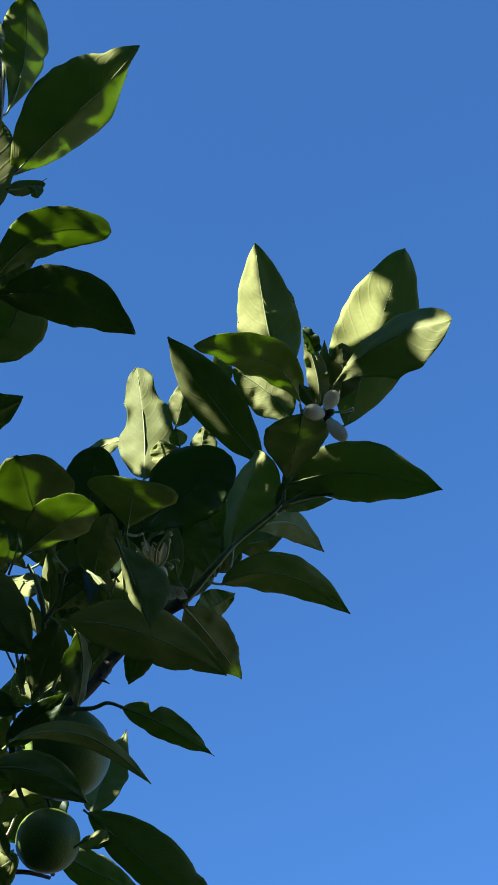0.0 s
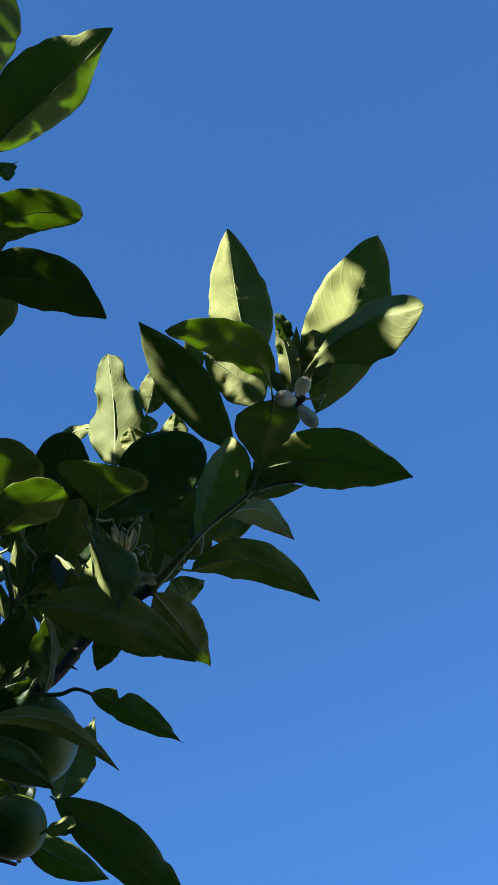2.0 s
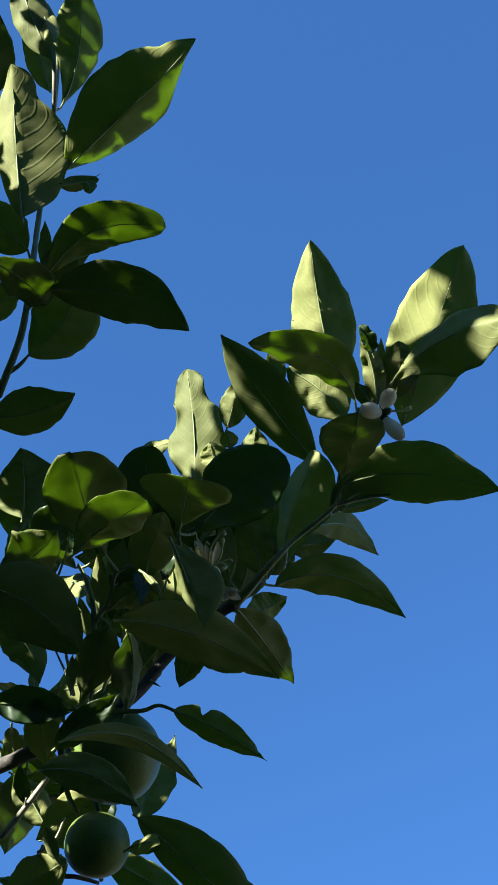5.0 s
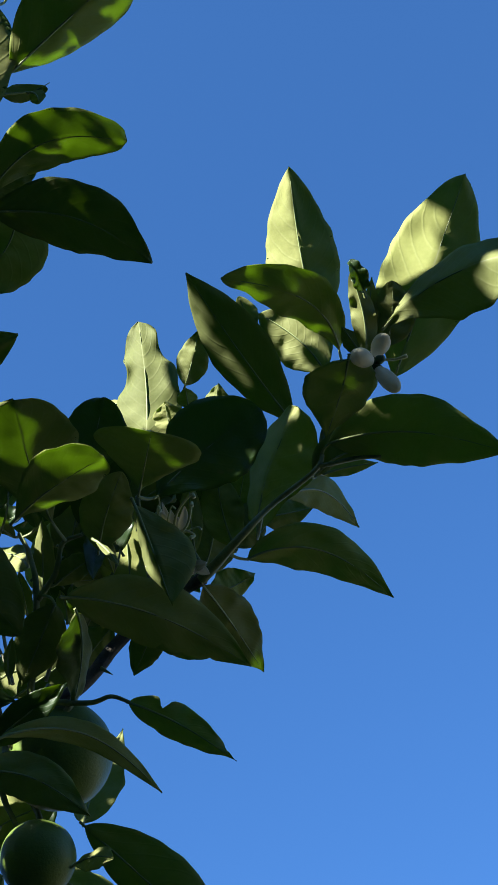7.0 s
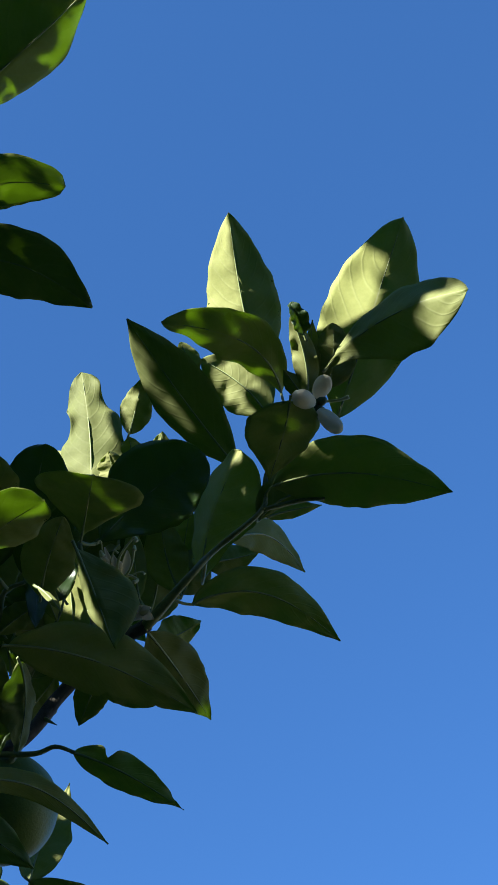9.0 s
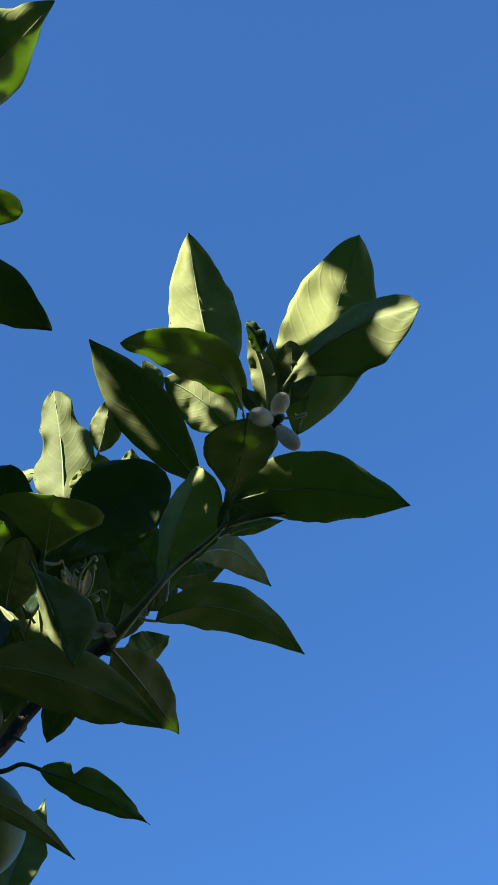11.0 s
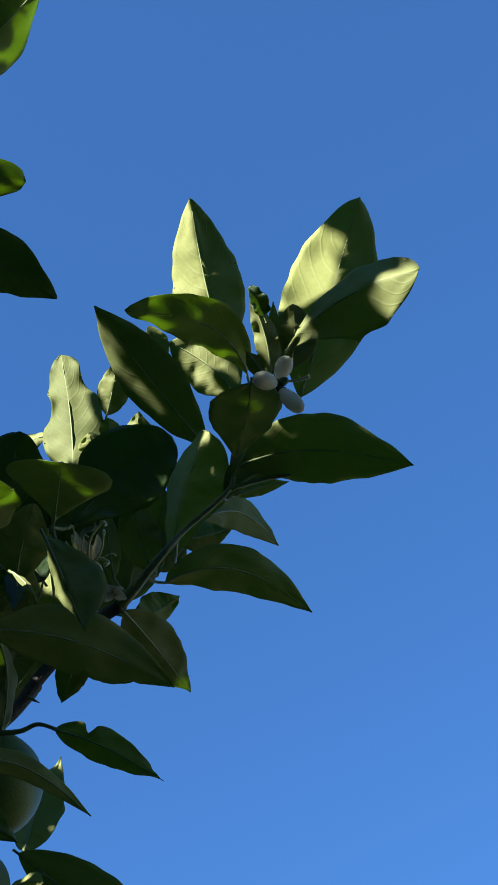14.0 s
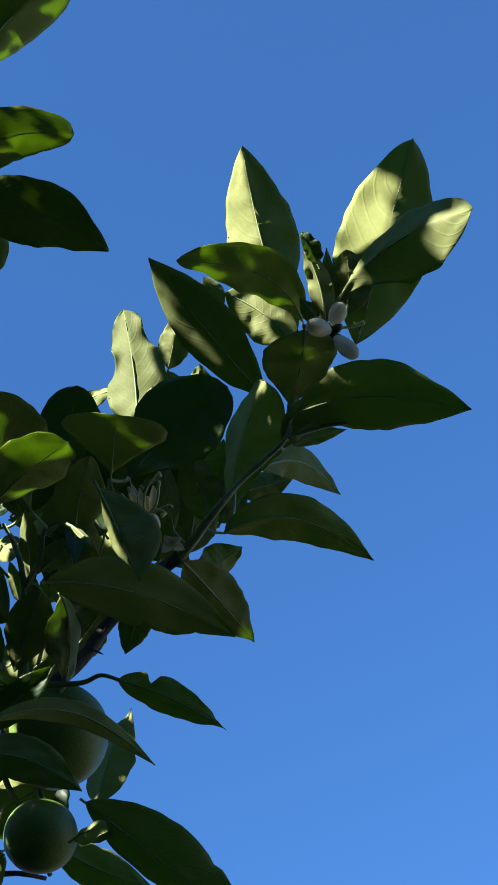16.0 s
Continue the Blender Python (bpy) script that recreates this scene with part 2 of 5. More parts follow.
def leaf(b, t, width, n, fold=14, bow=0.0, sag=0.0, curl=0.0, twist=0.0, cup=0.0, wave=0.0008, peak=0.44, blunt=0.95, stalk=0.003, skew=0.85, bites=(), edges=(), halves=None, label="", parent=None):
    """A citrus leaf from b to t with its upper face turned to n, and its rib and stalk. halves: the shares and folds of its two halves."""
    global leaf_count
    leaf_count += 1
    b, t, n = Vector(b), Vector(t), Vector(n)
    bm = bmesh.new()
    uv = bm.loops.layers.uv.new("leaf")
    line = blade_into(bm, uv, b, t, width, n, fold, bow, sag, curl, twist, cup, wave, peak, blunt, leaf_count, 44, 7, skew, bites, edges, halves)
    ob = part("leaf", bm, (LEAF_TOP, LEAF_UNDER), parent or TREE, label)
    bm = bmesh.new()
    first, second = line[0][0], line[2][0]
    way = (second - first).normalized()
    root = min(NODES, key=lambda p: (p - first).length_squared, default=None)
    if root is None or (root - first).length > min(0.032, 0.5 * (t - b).length):
        root = first - way * stalk
    path = smooth_line((root, first * 0.6 + root * 0.4 - way * 0.0015, first), (0.0011, 0.0009, 0.0008), 4)
    path += [(p - m * 0.0003, 0.0007 * (1 - i / 44) + 0.00012) for i, (p, m, s) in enumerate(line) if 1 <= i <= 40]
    tube_into(bm, path, 6)
    part("midrib", bm, RIB, ob)
    return ob


# ---- ground ----
bm = bmesh.new()
bmesh.ops.create_grid(bm, x_segments=60, y_segments=60, size=400)
for v in bm.verts:
    v.co.z = 0.04 * noise.noise(v.co * 0.4) - 0.0002 * v.co.length
tagged(part("ground", bm, SOIL, None), "dry grassy soil under the orange tree", "ground", kind="structure")

# unseen walls, added: dark ones shade the ground, the pale one bounces fill light
for name, x, y, w, d in (("wall_west", -4.6, 0.5, 0.3, 11.6), ("bounce_wall", 6.6, 0.5, 0.3, 11.6), ("tall_sun_block", 1.0, -5.2, 10.9, 0.3), ("wall_north", 1.0, 6.2, 10.9, 0.3)):
    high = 5.0 if name == "tall_sun_block" else 3.3
    bm = bmesh.new()
    bmesh.ops.create_cube(bm, size=1, matrix=pose(x, y, high / 2 - 0.1) @ Matrix.Diagonal((w, d, high, 1)))
    bmesh.ops.bevel(bm, geom=bm.edges[:], offset=0.02, segments=2, affect="EDGES")
    wall = part(name, bm, BOUNCE_WALL if name == "bounce_wall" else DARK_WALL, None)
    for p in wall.data.polygons:
        p.use_smooth = False
    tagged(wall, "unseen pale wall added to bounce fill light" if name == "bounce_wall" else "unseen dark wall added to cut sun and stray light", "wall", kind="structure")

# ---- the orange tree ----
TREE = thing("orange_tree", (-0.75, 0.74, 0.0), "orange tree with dark glossy leaves and green fruit", "tree")


def fruit(at, r):
    """A green orange: a slightly flattened, dimpled rind with its button and stalk."""
    at = Vector(at)
    ob = thing("orange", at, "unripe green orange hanging among dark leaves", "fruit", "green oranges on the branch")
    bm = bmesh.new()
    bmesh.ops.create_uvsphere(bm, u_segments=48, v_segments=32, radius=1)
    for v in bm.verts:
        d = v.co.normalized()
        k = 1 + 0.018 * noise.noise(d * 1.6 + at * 9) - 0.05 * math.exp(-((1 - d.z) * 14)) - 0.03 * math.exp(-((1 + d.z) * 25))
        v.co = at + Vector((d.x, d.y, d.z * 0.97)) * r * k
    part("rind", bm, RIND, ob)
    bm = bmesh.new()
    for k in range(5):
        a = 2 * math.pi * k / 5
        out = Vector((math.cos(a), math.sin(a), 0))
        side = Vector((-out.y, out.x, 0))
        top = at + Vector((0, 0, r * 0.925))
        ring = [bm.verts.new(top + q) for q in (side * 0.002 + Vector((0, 0, 0.0022)), out * 0.005 + side * 0.0016 + Vector((0, 0, 0.0022)), out * 0.0072 + Vector((0, 0, 0.0012)), out * 0.005 - side * 0.0016 + Vector((0, 0, 0.0022)), -side * 0.002 + Vector((0, 0, 0.0022)))]
        bm.faces.new(ring)
        low = [bm.verts.new(v.co - Vector((0, 0, 0.0016))) for v in ring]
        for i in range(5):
            bm.faces.new((ring[i], low[i], low[(i + 1) % 5], ring[(i + 1) % 5]))
    part("calyx", bm, CALYX, ob)
    bm = bmesh.new()
    top = at + Vector((0, 0, r * 0.92))
    tube_into(bm, smooth_line((top, top + Vector((-0.004, 0.004, 0.014)), top + Vector((-0.012, 0.008, 0.03))), (0.0022, 0.0018, 0.002), 4), 7)
    part("stalk", bm, GREEN_TWIG, ob)
    return ob


def bud(parent, at, way, length, width, seed=0):
    """A closed citrus bud: five overlapped petals that swell towards the blunt end, in a small green cup."""
    at, way = Vector(at), Vector(way).normalized()
    turn = way.to_track_quat("Z", "Y").to_matrix()
    bm = bmesh.new()
    bmesh.ops.create_uvsphere(bm, u_segments=30, v_segments=18, radius=1)
    for v in bm.verts:
        d = v.co.normalized()
        a = math.atan2(d.y, d.x) + d.z * 0.35 + seed
        u = (d.z + 1) / 2
        w = (0.72 + 0.42 * u) * (1 - 0.055 * (0.5 + 0.5 * math.cos(5 * a)) ** 6)
        v.co = at + turn @ Vector((d.x * width / 2 * w, d.y * width / 2 * w, u * length))
    ob = part("bud", bm, PETAL, parent, "closed waxy cream bud")
    bm = bmesh.new()
    tube_into(bm, [(at - way * 0.0025, 0.0011), (at - way * 0.0008, 0.002), (at + way * 0.0012, width * 0.27), (at + way * 0.0028, width * 0.33)], 10)
    part("cup", bm, CALYX, ob)
    return ob


def petal(parent, b, t, width, n, cup=0.4, material=None, name="petal"):
    b, t, n = Vector(b), Vector(t), Vector(n)
    bm = bmesh.new()
    uv = bm.loops.layers.uv.new("leaf")
    blade_into(bm, uv, b, t, width, n, 6, 0, 0.001, 0, 0, cup, 0.0003, 0.55, 0.7, int(b.x * 1e5), 8, 3)
    return part(name, bm, (material or PETAL, material or PETAL), parent)


# openings left in the added, unseen leaf screen so sun reaches the branch
GAPS = []


def sun_gap(at, r):
    GAPS.append((Vector(at), r))


# and single unseen leaves, added to keep a spot in shade
SHADES = []


def sun_shade(at, r):
    SHADES.append((Vector(at), r))



# branch and twigs
twig(TREE, ((-0.0270, 0.6651, 2.2359), (-0.0041, 0.6383, 2.2442), (0.0148, 0.6301, 2.2633), (0.0395, 0.6136, 2.2762), (0.0427, 0.6062, 2.2970), (0.0553, 0.5777, 2.3196)), (0.0034, 0.0023, 0.0017, 0.0016, 0.0014, 0.0012))
twig(TREE, ((0.0395, 0.6136, 2.2762), (0.0604, 0.6100, 2.2790), (0.0756, 0.6088, 2.2799)), (0.0015, 0.0013, 0.0011))
twig(TREE, ((-0.1944, 0.7687, 2.1804), (-0.1540, 0.7472, 2.1845), (-0.1258, 0.7289, 2.1861), (-0.0974, 0.7290, 2.2114), (-0.0776, 0.7237, 2.2409), (-0.0558, 0.7066, 2.2543), (-0.0270, 0.6651, 2.2359)), (0.0054, 0.0050, 0.0046, 0.0043, 0.0044, 0.0044, 0.0042), material=BARK, name="branch")
twig(TREE, ((-0.1808, 0.5450, 2.3044), (-0.1659, 0.5142, 2.3284), (-0.1647, 0.4990, 2.3784), (-0.1664, 0.4883, 2.4375), (-0.1612, 0.4550, 2.4762), (-0.1555, 0.4200, 2.5036), (-0.1531, 0.3850, 2.5309)), (0.0026, 0.0024, 0.0023, 0.0020, 0.0018, 0.0016, 0.0014))
twig(TREE, ((-0.1250, 0.7280, 2.1868), (-0.1225, 0.6821, 2.2353), (-0.1277, 0.6693, 2.2580), (-0.1356, 0.6654, 2.2737)), (0.0023, 0.0019, 0.0016, 0.0012))
twig(TREE, ((-0.1217, 0.6821, 2.2353), (-0.1117, 0.6700, 2.2448), (-0.1079, 0.6564, 2.2554), (-0.0964, 0.6519, 2.2590)), (0.0019, 0.0017, 0.0015, 0.0012))
twig(TREE, ((-0.1094, 0.7138, 2.1852), (-0.0887, 0.7138, 2.1852), (-0.0771, 0.7078, 2.1848), (-0.0663, 0.7105, 2.1827)), (0.0019, 0.0015, 0.0013, 0.0011))
twig(TREE, ((-0.0558, 0.7066, 2.2543), (-0.0574, 0.6319, 2.2238), (-0.0629, 0.6087, 2.2419)), (0.0024, 0.0015, 0.0011))
twig(TREE, ((-0.0558, 0.7066, 2.2543), (-0.0664, 0.7452, 2.3637), (-0.0722, 0.7726, 2.4945)), (0.0024, 0.0022, 0.0015))
twig(TREE, ((-0.0974, 0.7290, 2.2114), (-0.1019, 0.7168, 2.1829), (-0.1106, 0.7280, 2.1868)), (0.0023, 0.0019, 0.0015))
twig(TREE, ((-0.1463, 0.7441, 2.1869), (-0.1391, 0.7633, 2.1592), (-0.1301, 0.7686, 2.1423), (-0.1163, 0.8098, 2.1229)), (0.0023, 0.0019, 0.0015, 0.0015))
twig(TREE, ((-0.1745, 0.5333, 2.3135), (-0.1670, 0.5292, 2.3167), (-0.1588, 0.5221, 2.3222)), (0.0017, 0.0015, 0.0007))
twig(TREE, ((-0.1501, 0.4264, 2.4351), (-0.1467, 0.3950, 2.4469), (-0.1474, 0.3759, 2.4619)), (0.0015, 0.0017, 0.0015), material=PALE_TWIG)

# upper spray at the edge of the crown
leaf((-0.1382, 0.4338, 2.4040), (-0.0481, 0.3646, 2.4494), 0.0617, (-0.3675, 0.1418, 0.9192), fold=26, bow=0.0009, blunt=0.8, peak=0.5, twist=-12, curl=0.014, cup=0.1, halves=(1.0, 0.76, 25, 13), bites=((-1, 0.93, 0.10, 0.80), (-1, 0.76, 0.10, 0.22), (1, 0.84, 0.04, 0.16),), label="broad leaf with a rolled sunlit edge")
leaf((-0.1448, 0.4098, 2.4481), (-0.1315, 0.3514, 2.5064), 0.0372, (-0.4945, 0.5555, 0.6685), fold=14, bow=-0.0056, peak=0.64, blunt=0.45, bites=((-1, 0.55, 0.04, 0.12),))
leaf((-0.1614, 0.3529, 2.5052), (-0.1402, 0.3617, 2.4349), 0.0165, (0.2086, 0.9607, 0.1829), fold=30, bow=-0.0009, wave=0.002)
leaf((-0.1724, 0.3356, 2.5060), (-0.1440, 0.3732, 2.4386), 0.0280, (0.0868, 0.8542, 0.5127), fold=24, bow=-0.0033)
leaf((-0.1632, 0.4299, 2.5212), (-0.1852, 0.3919, 2.5763), 0.0217, (0.0199, 0.8192, 0.5732), fold=14)
leaf((-0.1615, 0.4448, 2.3597), (-0.1748, 0.3814, 2.4551), 0.0450, (0.4085, 0.6717, 0.6181), fold=10, bow=0.0010, wave=0.0012, blunt=0.5, peak=0.46, halves=(0.72, 1.60, 8, 46), bites=((-1, 0.82, 0.10, 0.34),), label="large leaf whose pale underside is half in the sun")
leaf((-0.1644, 0.4781, 2.3779), (-0.1979, 0.4533, 2.4043), 0.0317, (-0.2938, 0.2304, 0.9277), fold=12, bow=0.0020, blunt=0.5)
leaf((-0.1486, 0.4600, 2.4342), (-0.1239, 0.4616, 2.4457), 0.0124, (-0.3992, 0.4573, 0.7947), fold=26, bow=-0.0005, curl=-0.008, blunt=0.5)
leaf((-0.1328, 0.4611, 2.4397), (-0.1260, 0.4620, 2.4264), 0.0104, (0.4139, 0.8704, 0.2665), fold=14, bow=0.0021, blunt=0.5)
twig(TREE, ((-0.1342, 0.4613, 2.4383), (-0.1274, 0.4597, 2.4421), (-0.1213, 0.4575, 2.4463)), (0.0006, 0.0004, 0.0002))
leaf((-0.1500, 0.4872, 2.3623), (-0.0711, 0.4585, 2.3719), 0.0354, (-0.1029, 0.0519, 0.9933), fold=14, bow=0.0160, blunt=0.42, peak=0.52, skew=1)
leaf((-0.1473, 0.4908, 2.3467), (-0.0568, 0.5174, 2.3386), 0.0422, (0.0173, 0.2369, 0.9714), fold=12, bow=0.0116, peak=0.47, blunt=0.85, skew=1)
leaf((-0.1353, 0.4938, 2.3697), (-0.1638, 0.5358, 2.3370), 0.0476, (-0.1586, 0.5386, 0.8275), fold=14, bow=0.0088, blunt=0.7)
leaf((-0.1836, 0.4602, 2.3348), (-0.1495, 0.5012, 2.3466), 0.0336, (-0.1015, 0.0087, 0.9948), fold=14, bow=0.0040, blunt=0.4, peak=0.62)
leaf((-0.1555, 0.4954, 2.3812), (-0.1551, 0.4694, 2.4015), 0.0105, (0.1859, 0.6066, 0.7729), fold=14)
leaf((-0.1517, 0.5027, 2.3882), (-0.1401, 0.4737, 2.4109), 0.0156, (-0.1747, 0.5618, 0.8086), fold=14, bow=-0.0015)
leaf((-0.1911, 0.5672, 2.3124), (-0.1334, 0.5555, 2.3215), 0.0353, (-0.1017, 0.2492, 0.9631), fold=14, bow=-0.0051)
leaf((-0.2006, 0.5178, 2.3510), (-0.1683, 0.4944, 2.3693), 0.0233, (-0.1382, 0.4840, 0.8641), fold=14, bow=-0.0010)
leaf((-0.1924, 0.4064, 2.4634), (-0.1874, 0.3636, 2.4969), 0.0269, (-0.2145, 0.5855, 0.7818), fold=14)

# middle of the branch, towards the trunk
leaf((-0.1791, 0.6565, 2.3125), (-0.1822, 0.6239, 2.3513), 0.0603, (0.1069, 0.6946, 0.7114), fold=26, bow=-0.002, blunt=0.8, peak=0.4)
leaf((-0.1112, 0.6335, 2.2472), (-0.1264, 0.5466, 2.2463), 0.0545, (-0.2973, -0.0345, 0.9542), fold=10, bow=0.0025, blunt=0.5, peak=0.62, halves=(0.9, 1.1, 14, 4), wave=0.0012)
leaf((-0.1253, 0.5950, 2.2051), (-0.0772, 0.5555, 2.2106), 0.0424, (-0.2964, -0.0063, 0.9550), fold=10, bow=0.0030, blunt=0.38, peak=0.62)
leaf((-0.0925, 0.6407, 2.2930), (-0.0867, 0.6070, 2.3321), 0.0386, (0.1098, -0.7441, -0.6590), fold=10, bow=-0.0020, blunt=0.55, peak=0.55)
leaf((-0.0622, 0.6087, 2.2419), (-0.0544, 0.5677, 2.2486), 0.0606, (0.0372, 0.1675, 0.9852), fold=10, peak=0.72, blunt=0.5)
leaf((-0.0525, 0.6154, 2.2494), (0.0065, 0.5882, 2.2960), 0.0526, (0.0698, -0.8208, -0.5669), fold=8, bow=-0.0032, blunt=0.5, peak=0.55)
leaf((-0.0719, 0.7716, 2.4948), (-0.0822, 0.7292, 2.6029), 0.0537, (0.2461, 0.9372, 0.2471), fold=13, bow=-0.0030, wave=0.003, bites=((1, 0.62, 0.12, 0.38), (-1, 0.75, 0.1, 0.3),), peak=0.42, blunt=0.45, label="pale crimped leaf standing in the sun")
leaf((-0.0935, 0.7704, 2.5472), (-0.1391, 0.7902, 2.5317), 0.0221, (0.4056, 0.8674, 0.2884), fold=14, bow=-0.0065)
leaf((-0.0517, 0.7657, 2.5000), (-0.0581, 0.7450, 2.5162), 0.0323, (0.3711, 0.4987, 0.7834), fold=14, bow=0.0008)
leaf((-0.0420, 0.7120, 2.4912), (-0.0326, 0.6796, 2.5165), 0.0257, (0.0818, 0.6283, 0.7737), fold=20, bow=-0.0008)
leaf((-0.0227, 0.7229, 2.4572), (-0.0176, 0.6988, 2.4761), 0.0255, (0.4009, 0.6152, 0.6788), fold=14, bow=-0.0006)
leaf((-0.0392, 0.7250, 2.4810), (-0.0420, 0.7131, 2.4903), 0.0159, (-0.0318, 0.6200, 0.7839), fold=14)
leaf((0.0287, 0.6307, 2.3389), (-0.0392, 0.5584, 2.3967), 0.0399, (0.2263, 0.4694, 0.8535), fold=14, bow=0.0015, peak=0.5)
leaf((0.0543, 0.5833, 2.3506), (-0.0180, 0.5236, 2.3338), 0.0343, (-0.1928, -0.0428, 0.9803), fold=12, bow=-0.0157, blunt=0.6, peak=0.5, bites=((1, 0.86, 0.1, 0.35),))
leaf((0.0416, 0.5766, 2.3685), (0.0240, 0.5078, 2.4413), 0.0532, (0.1268, 0.7054, 0.6974), fold=32, bow=0.0023, peak=0.43, blunt=0.78, label="upright leaf with one half in the sun")
leaf((0.0479, 0.6110, 2.3673), (0.0073, 0.5936, 2.4059), 0.0361, (0.2259, 0.7097, 0.6674), fold=14, bow=-0.0042, blunt=0.6)
leaf((0.0659, 0.5630, 2.3159), (0.0567, 0.5252, 2.3448), 0.0166, (0.1063, 0.6196, 0.7777), fold=28, wave=0.003, blunt=0.6, bow=-0.003, label="young crumpled leaf half in the sun")
leaf((0.0660, 0.5695, 2.3260), (0.0705, 0.5341, 2.3542), 0.0130, (0.3075, 0.6235, 0.7188), fold=20, bow=-0.0008)
leaf((0.0795, 0.5641, 2.3275), (0.0822, 0.5341, 2.3509), 0.0279, (0.0796, 0.6181, 0.7820), fold=14, bow=-0.0016, blunt=0.6)
leaf((0.0842, 0.5784, 2.3162), (0.1284, 0.4946, 2.4095), 0.0595, (-0.0133, 0.6619, 0.7495), fold=16, peak=0.5, blunt=0.66, wave=0.0012, label="tall leaf with a sunlit half and pale midrib")
leaf((0.0765, 0.5441, 2.3181), (0.1467, 0.4833, 2.3007), 0.0495, (0.6736, 0.6853, 0.2768), fold=20, bow=0.0105, blunt=0.66, peak=0.56, halves=(0.9, 1.05, 16, 22), label="curled leaf with a bright sunlit tip")
leaf((0.0527, 0.5451, 2.2855), (0.0421, 0.5949, 2.2766), 0.0465, (-0.3161, 0.0517, 0.9473), fold=8, bow=0.0012, blunt=1.5, peak=0.34)
leaf((0.0452, 0.6034, 2.2841), (0.1461, 0.5952, 2.2677), 0.0445, (0.1790, 0.4077, 0.8954), fold=14, bow=0.0094, peak=0.46, bites=((1, 0.74, 0.14, 0.16),))
leaf((0.0378, 0.6208, 2.2752), (0.0859, 0.6119, 2.2908), 0.0320, (-0.1740, 0.4893, 0.8546), fold=14, bow=0.0075, halves=(1.0, 0.35, 14, 14), bites=((-1, 0.8, 0.04, 0.3),))
leaf((0.0426, 0.6237, 2.2810), (0.0760, 0.6241, 2.2933), 0.0097, (-0.2620, 0.6792, 0.6857), fold=14, bow=0.0010, wave=0.002)
leaf((0.0231, 0.6469, 2.2882), (0.0743, 0.7073, 2.3298), 0.0242, (-0.7969, 0.3242, 0.5098), fold=16, bow=0.0120)
leaf((0.0086, 0.6830, 2.3108), (0.0433, 0.6908, 2.3301), 0.0208, (-0.4736, 0.6578, 0.5857), fold=14, bow=-0.0007)
leaf((-0.0004, 0.6561, 2.2429), (0.0881, 0.6960, 2.2537), 0.0300, (-0.2936, 0.4201, 0.8587), fold=14, bow=0.0162, peak=0.4, skew=0.8)
leaf((-0.0233, 0.7340, 2.2963), (0.0072, 0.7381, 2.3185), 0.0258, (-0.5604, 0.4660, 0.6847), fold=14, bow=-0.0026)
leaf((-0.0262, 0.6681, 2.2336), (0.0117, 0.7532, 2.2458), 0.0317, (-0.4518, 0.0740, 0.8890), fold=14, bow=0.0011, bites=((-1, 0.7, 0.03, 0.2),))
leaf((-0.1005, 0.6457, 2.2003), (0.0019, 0.7041, 2.2055), 0.0386, (-0.3064, 0.4638, 0.8313), fold=12, bow=0.0080, bites=((-1, 0.55, 0.02, 0.25), (-1, 0.8, 0.02, 0.2), (-1, 0.66, 0.015, 0.15),))
leaf((-0.0547, 0.6999, 2.2341), (-0.0670, 0.7312, 2.2223), 0.0204, (0.0968, 0.3834, 0.9185), fold=12, bow=0.0006)
leaf((-0.0541, 0.6836, 2.2341), (-0.0198, 0.7137, 2.2234), 0.0301, (-0.2459, 0.5641, 0.7883), fold=12, bow=-0.0028, blunt=0.5)
leaf((-0.0599, 0.5560, 2.1742), (-0.0404, 0.5879, 2.1358), 0.0370, (-0.0436, 0.5411, 0.8398), fold=10, bow=0.0006, peak=0.56, blunt=1.15, halves=(1.16, 0.64, 28, 55), bites=((-1, 0.9, 0.16, 0.7),), label="folded leaf with one sunlit edge")
leaf((-0.0830, 0.6251, 2.2166), (-0.0703, 0.5856, 2.2351), 0.0303, (-0.0138, 0.4084, 0.9127), fold=14, bow=0.0015, blunt=0.7)
leaf((0.0054, 0.6568, 2.2615), (0.0289, 0.6015, 2.3174), 0.0671, (0.7807, 0.5761, 0.2421), fold=14, bow=0.0086, blunt=0.42, peak=0.6)
leaf((-0.0081, 0.6632, 2.2628), (-0.0192, 0.6330, 2.2991), 0.0273, (0.0204, 0.7653, 0.6434), fold=14, bow=0.0024)
leaf((-0.0311, 0.6600, 2.2526), (-0.0353, 0.6311, 2.2879), 0.0144, (-0.0203, 0.7745, 0.6322), fold=14, bow=0.0008)

# lower crown
leaf((-0.1915, 0.6284, 2.2136), (-0.1263, 0.6694, 2.1944), 0.0517, (-0.1738, 0.5741, 0.8001), fold=12, bow=0.0090, blunt=0.7)
leaf((-0.1788, 0.6329, 2.2355), (-0.1434, 0.6202, 2.2580), 0.0420, (-0.3355, 0.2712, 0.9022), fold=14, bow=-0.0059)
leaf((-0.1311, 0.6878, 2.2689), (-0.1663, 0.7212, 2.3190), 0.0212, (0.5624, 0.8137, -0.1472), fold=14, bow=-0.0041)
leaf((-0.1211, 0.6948, 2.2508), (-0.1219, 0.6577, 2.2798), 0.0148, (0.2223, 0.5973, 0.7706), fold=20)
leaf((-0.1117, 0.6752, 2.2408), (-0.0864, 0.6609, 2.2519), 0.0170, (-0.1858, 0.3777, 0.9071), fold=14, bow=0.0010)
leaf((-0.1350, 0.7328, 2.2719), (-0.1412, 0.7103, 2.2895), 0.0109, (0.1881, 0.5724, 0.7981), fold=14)
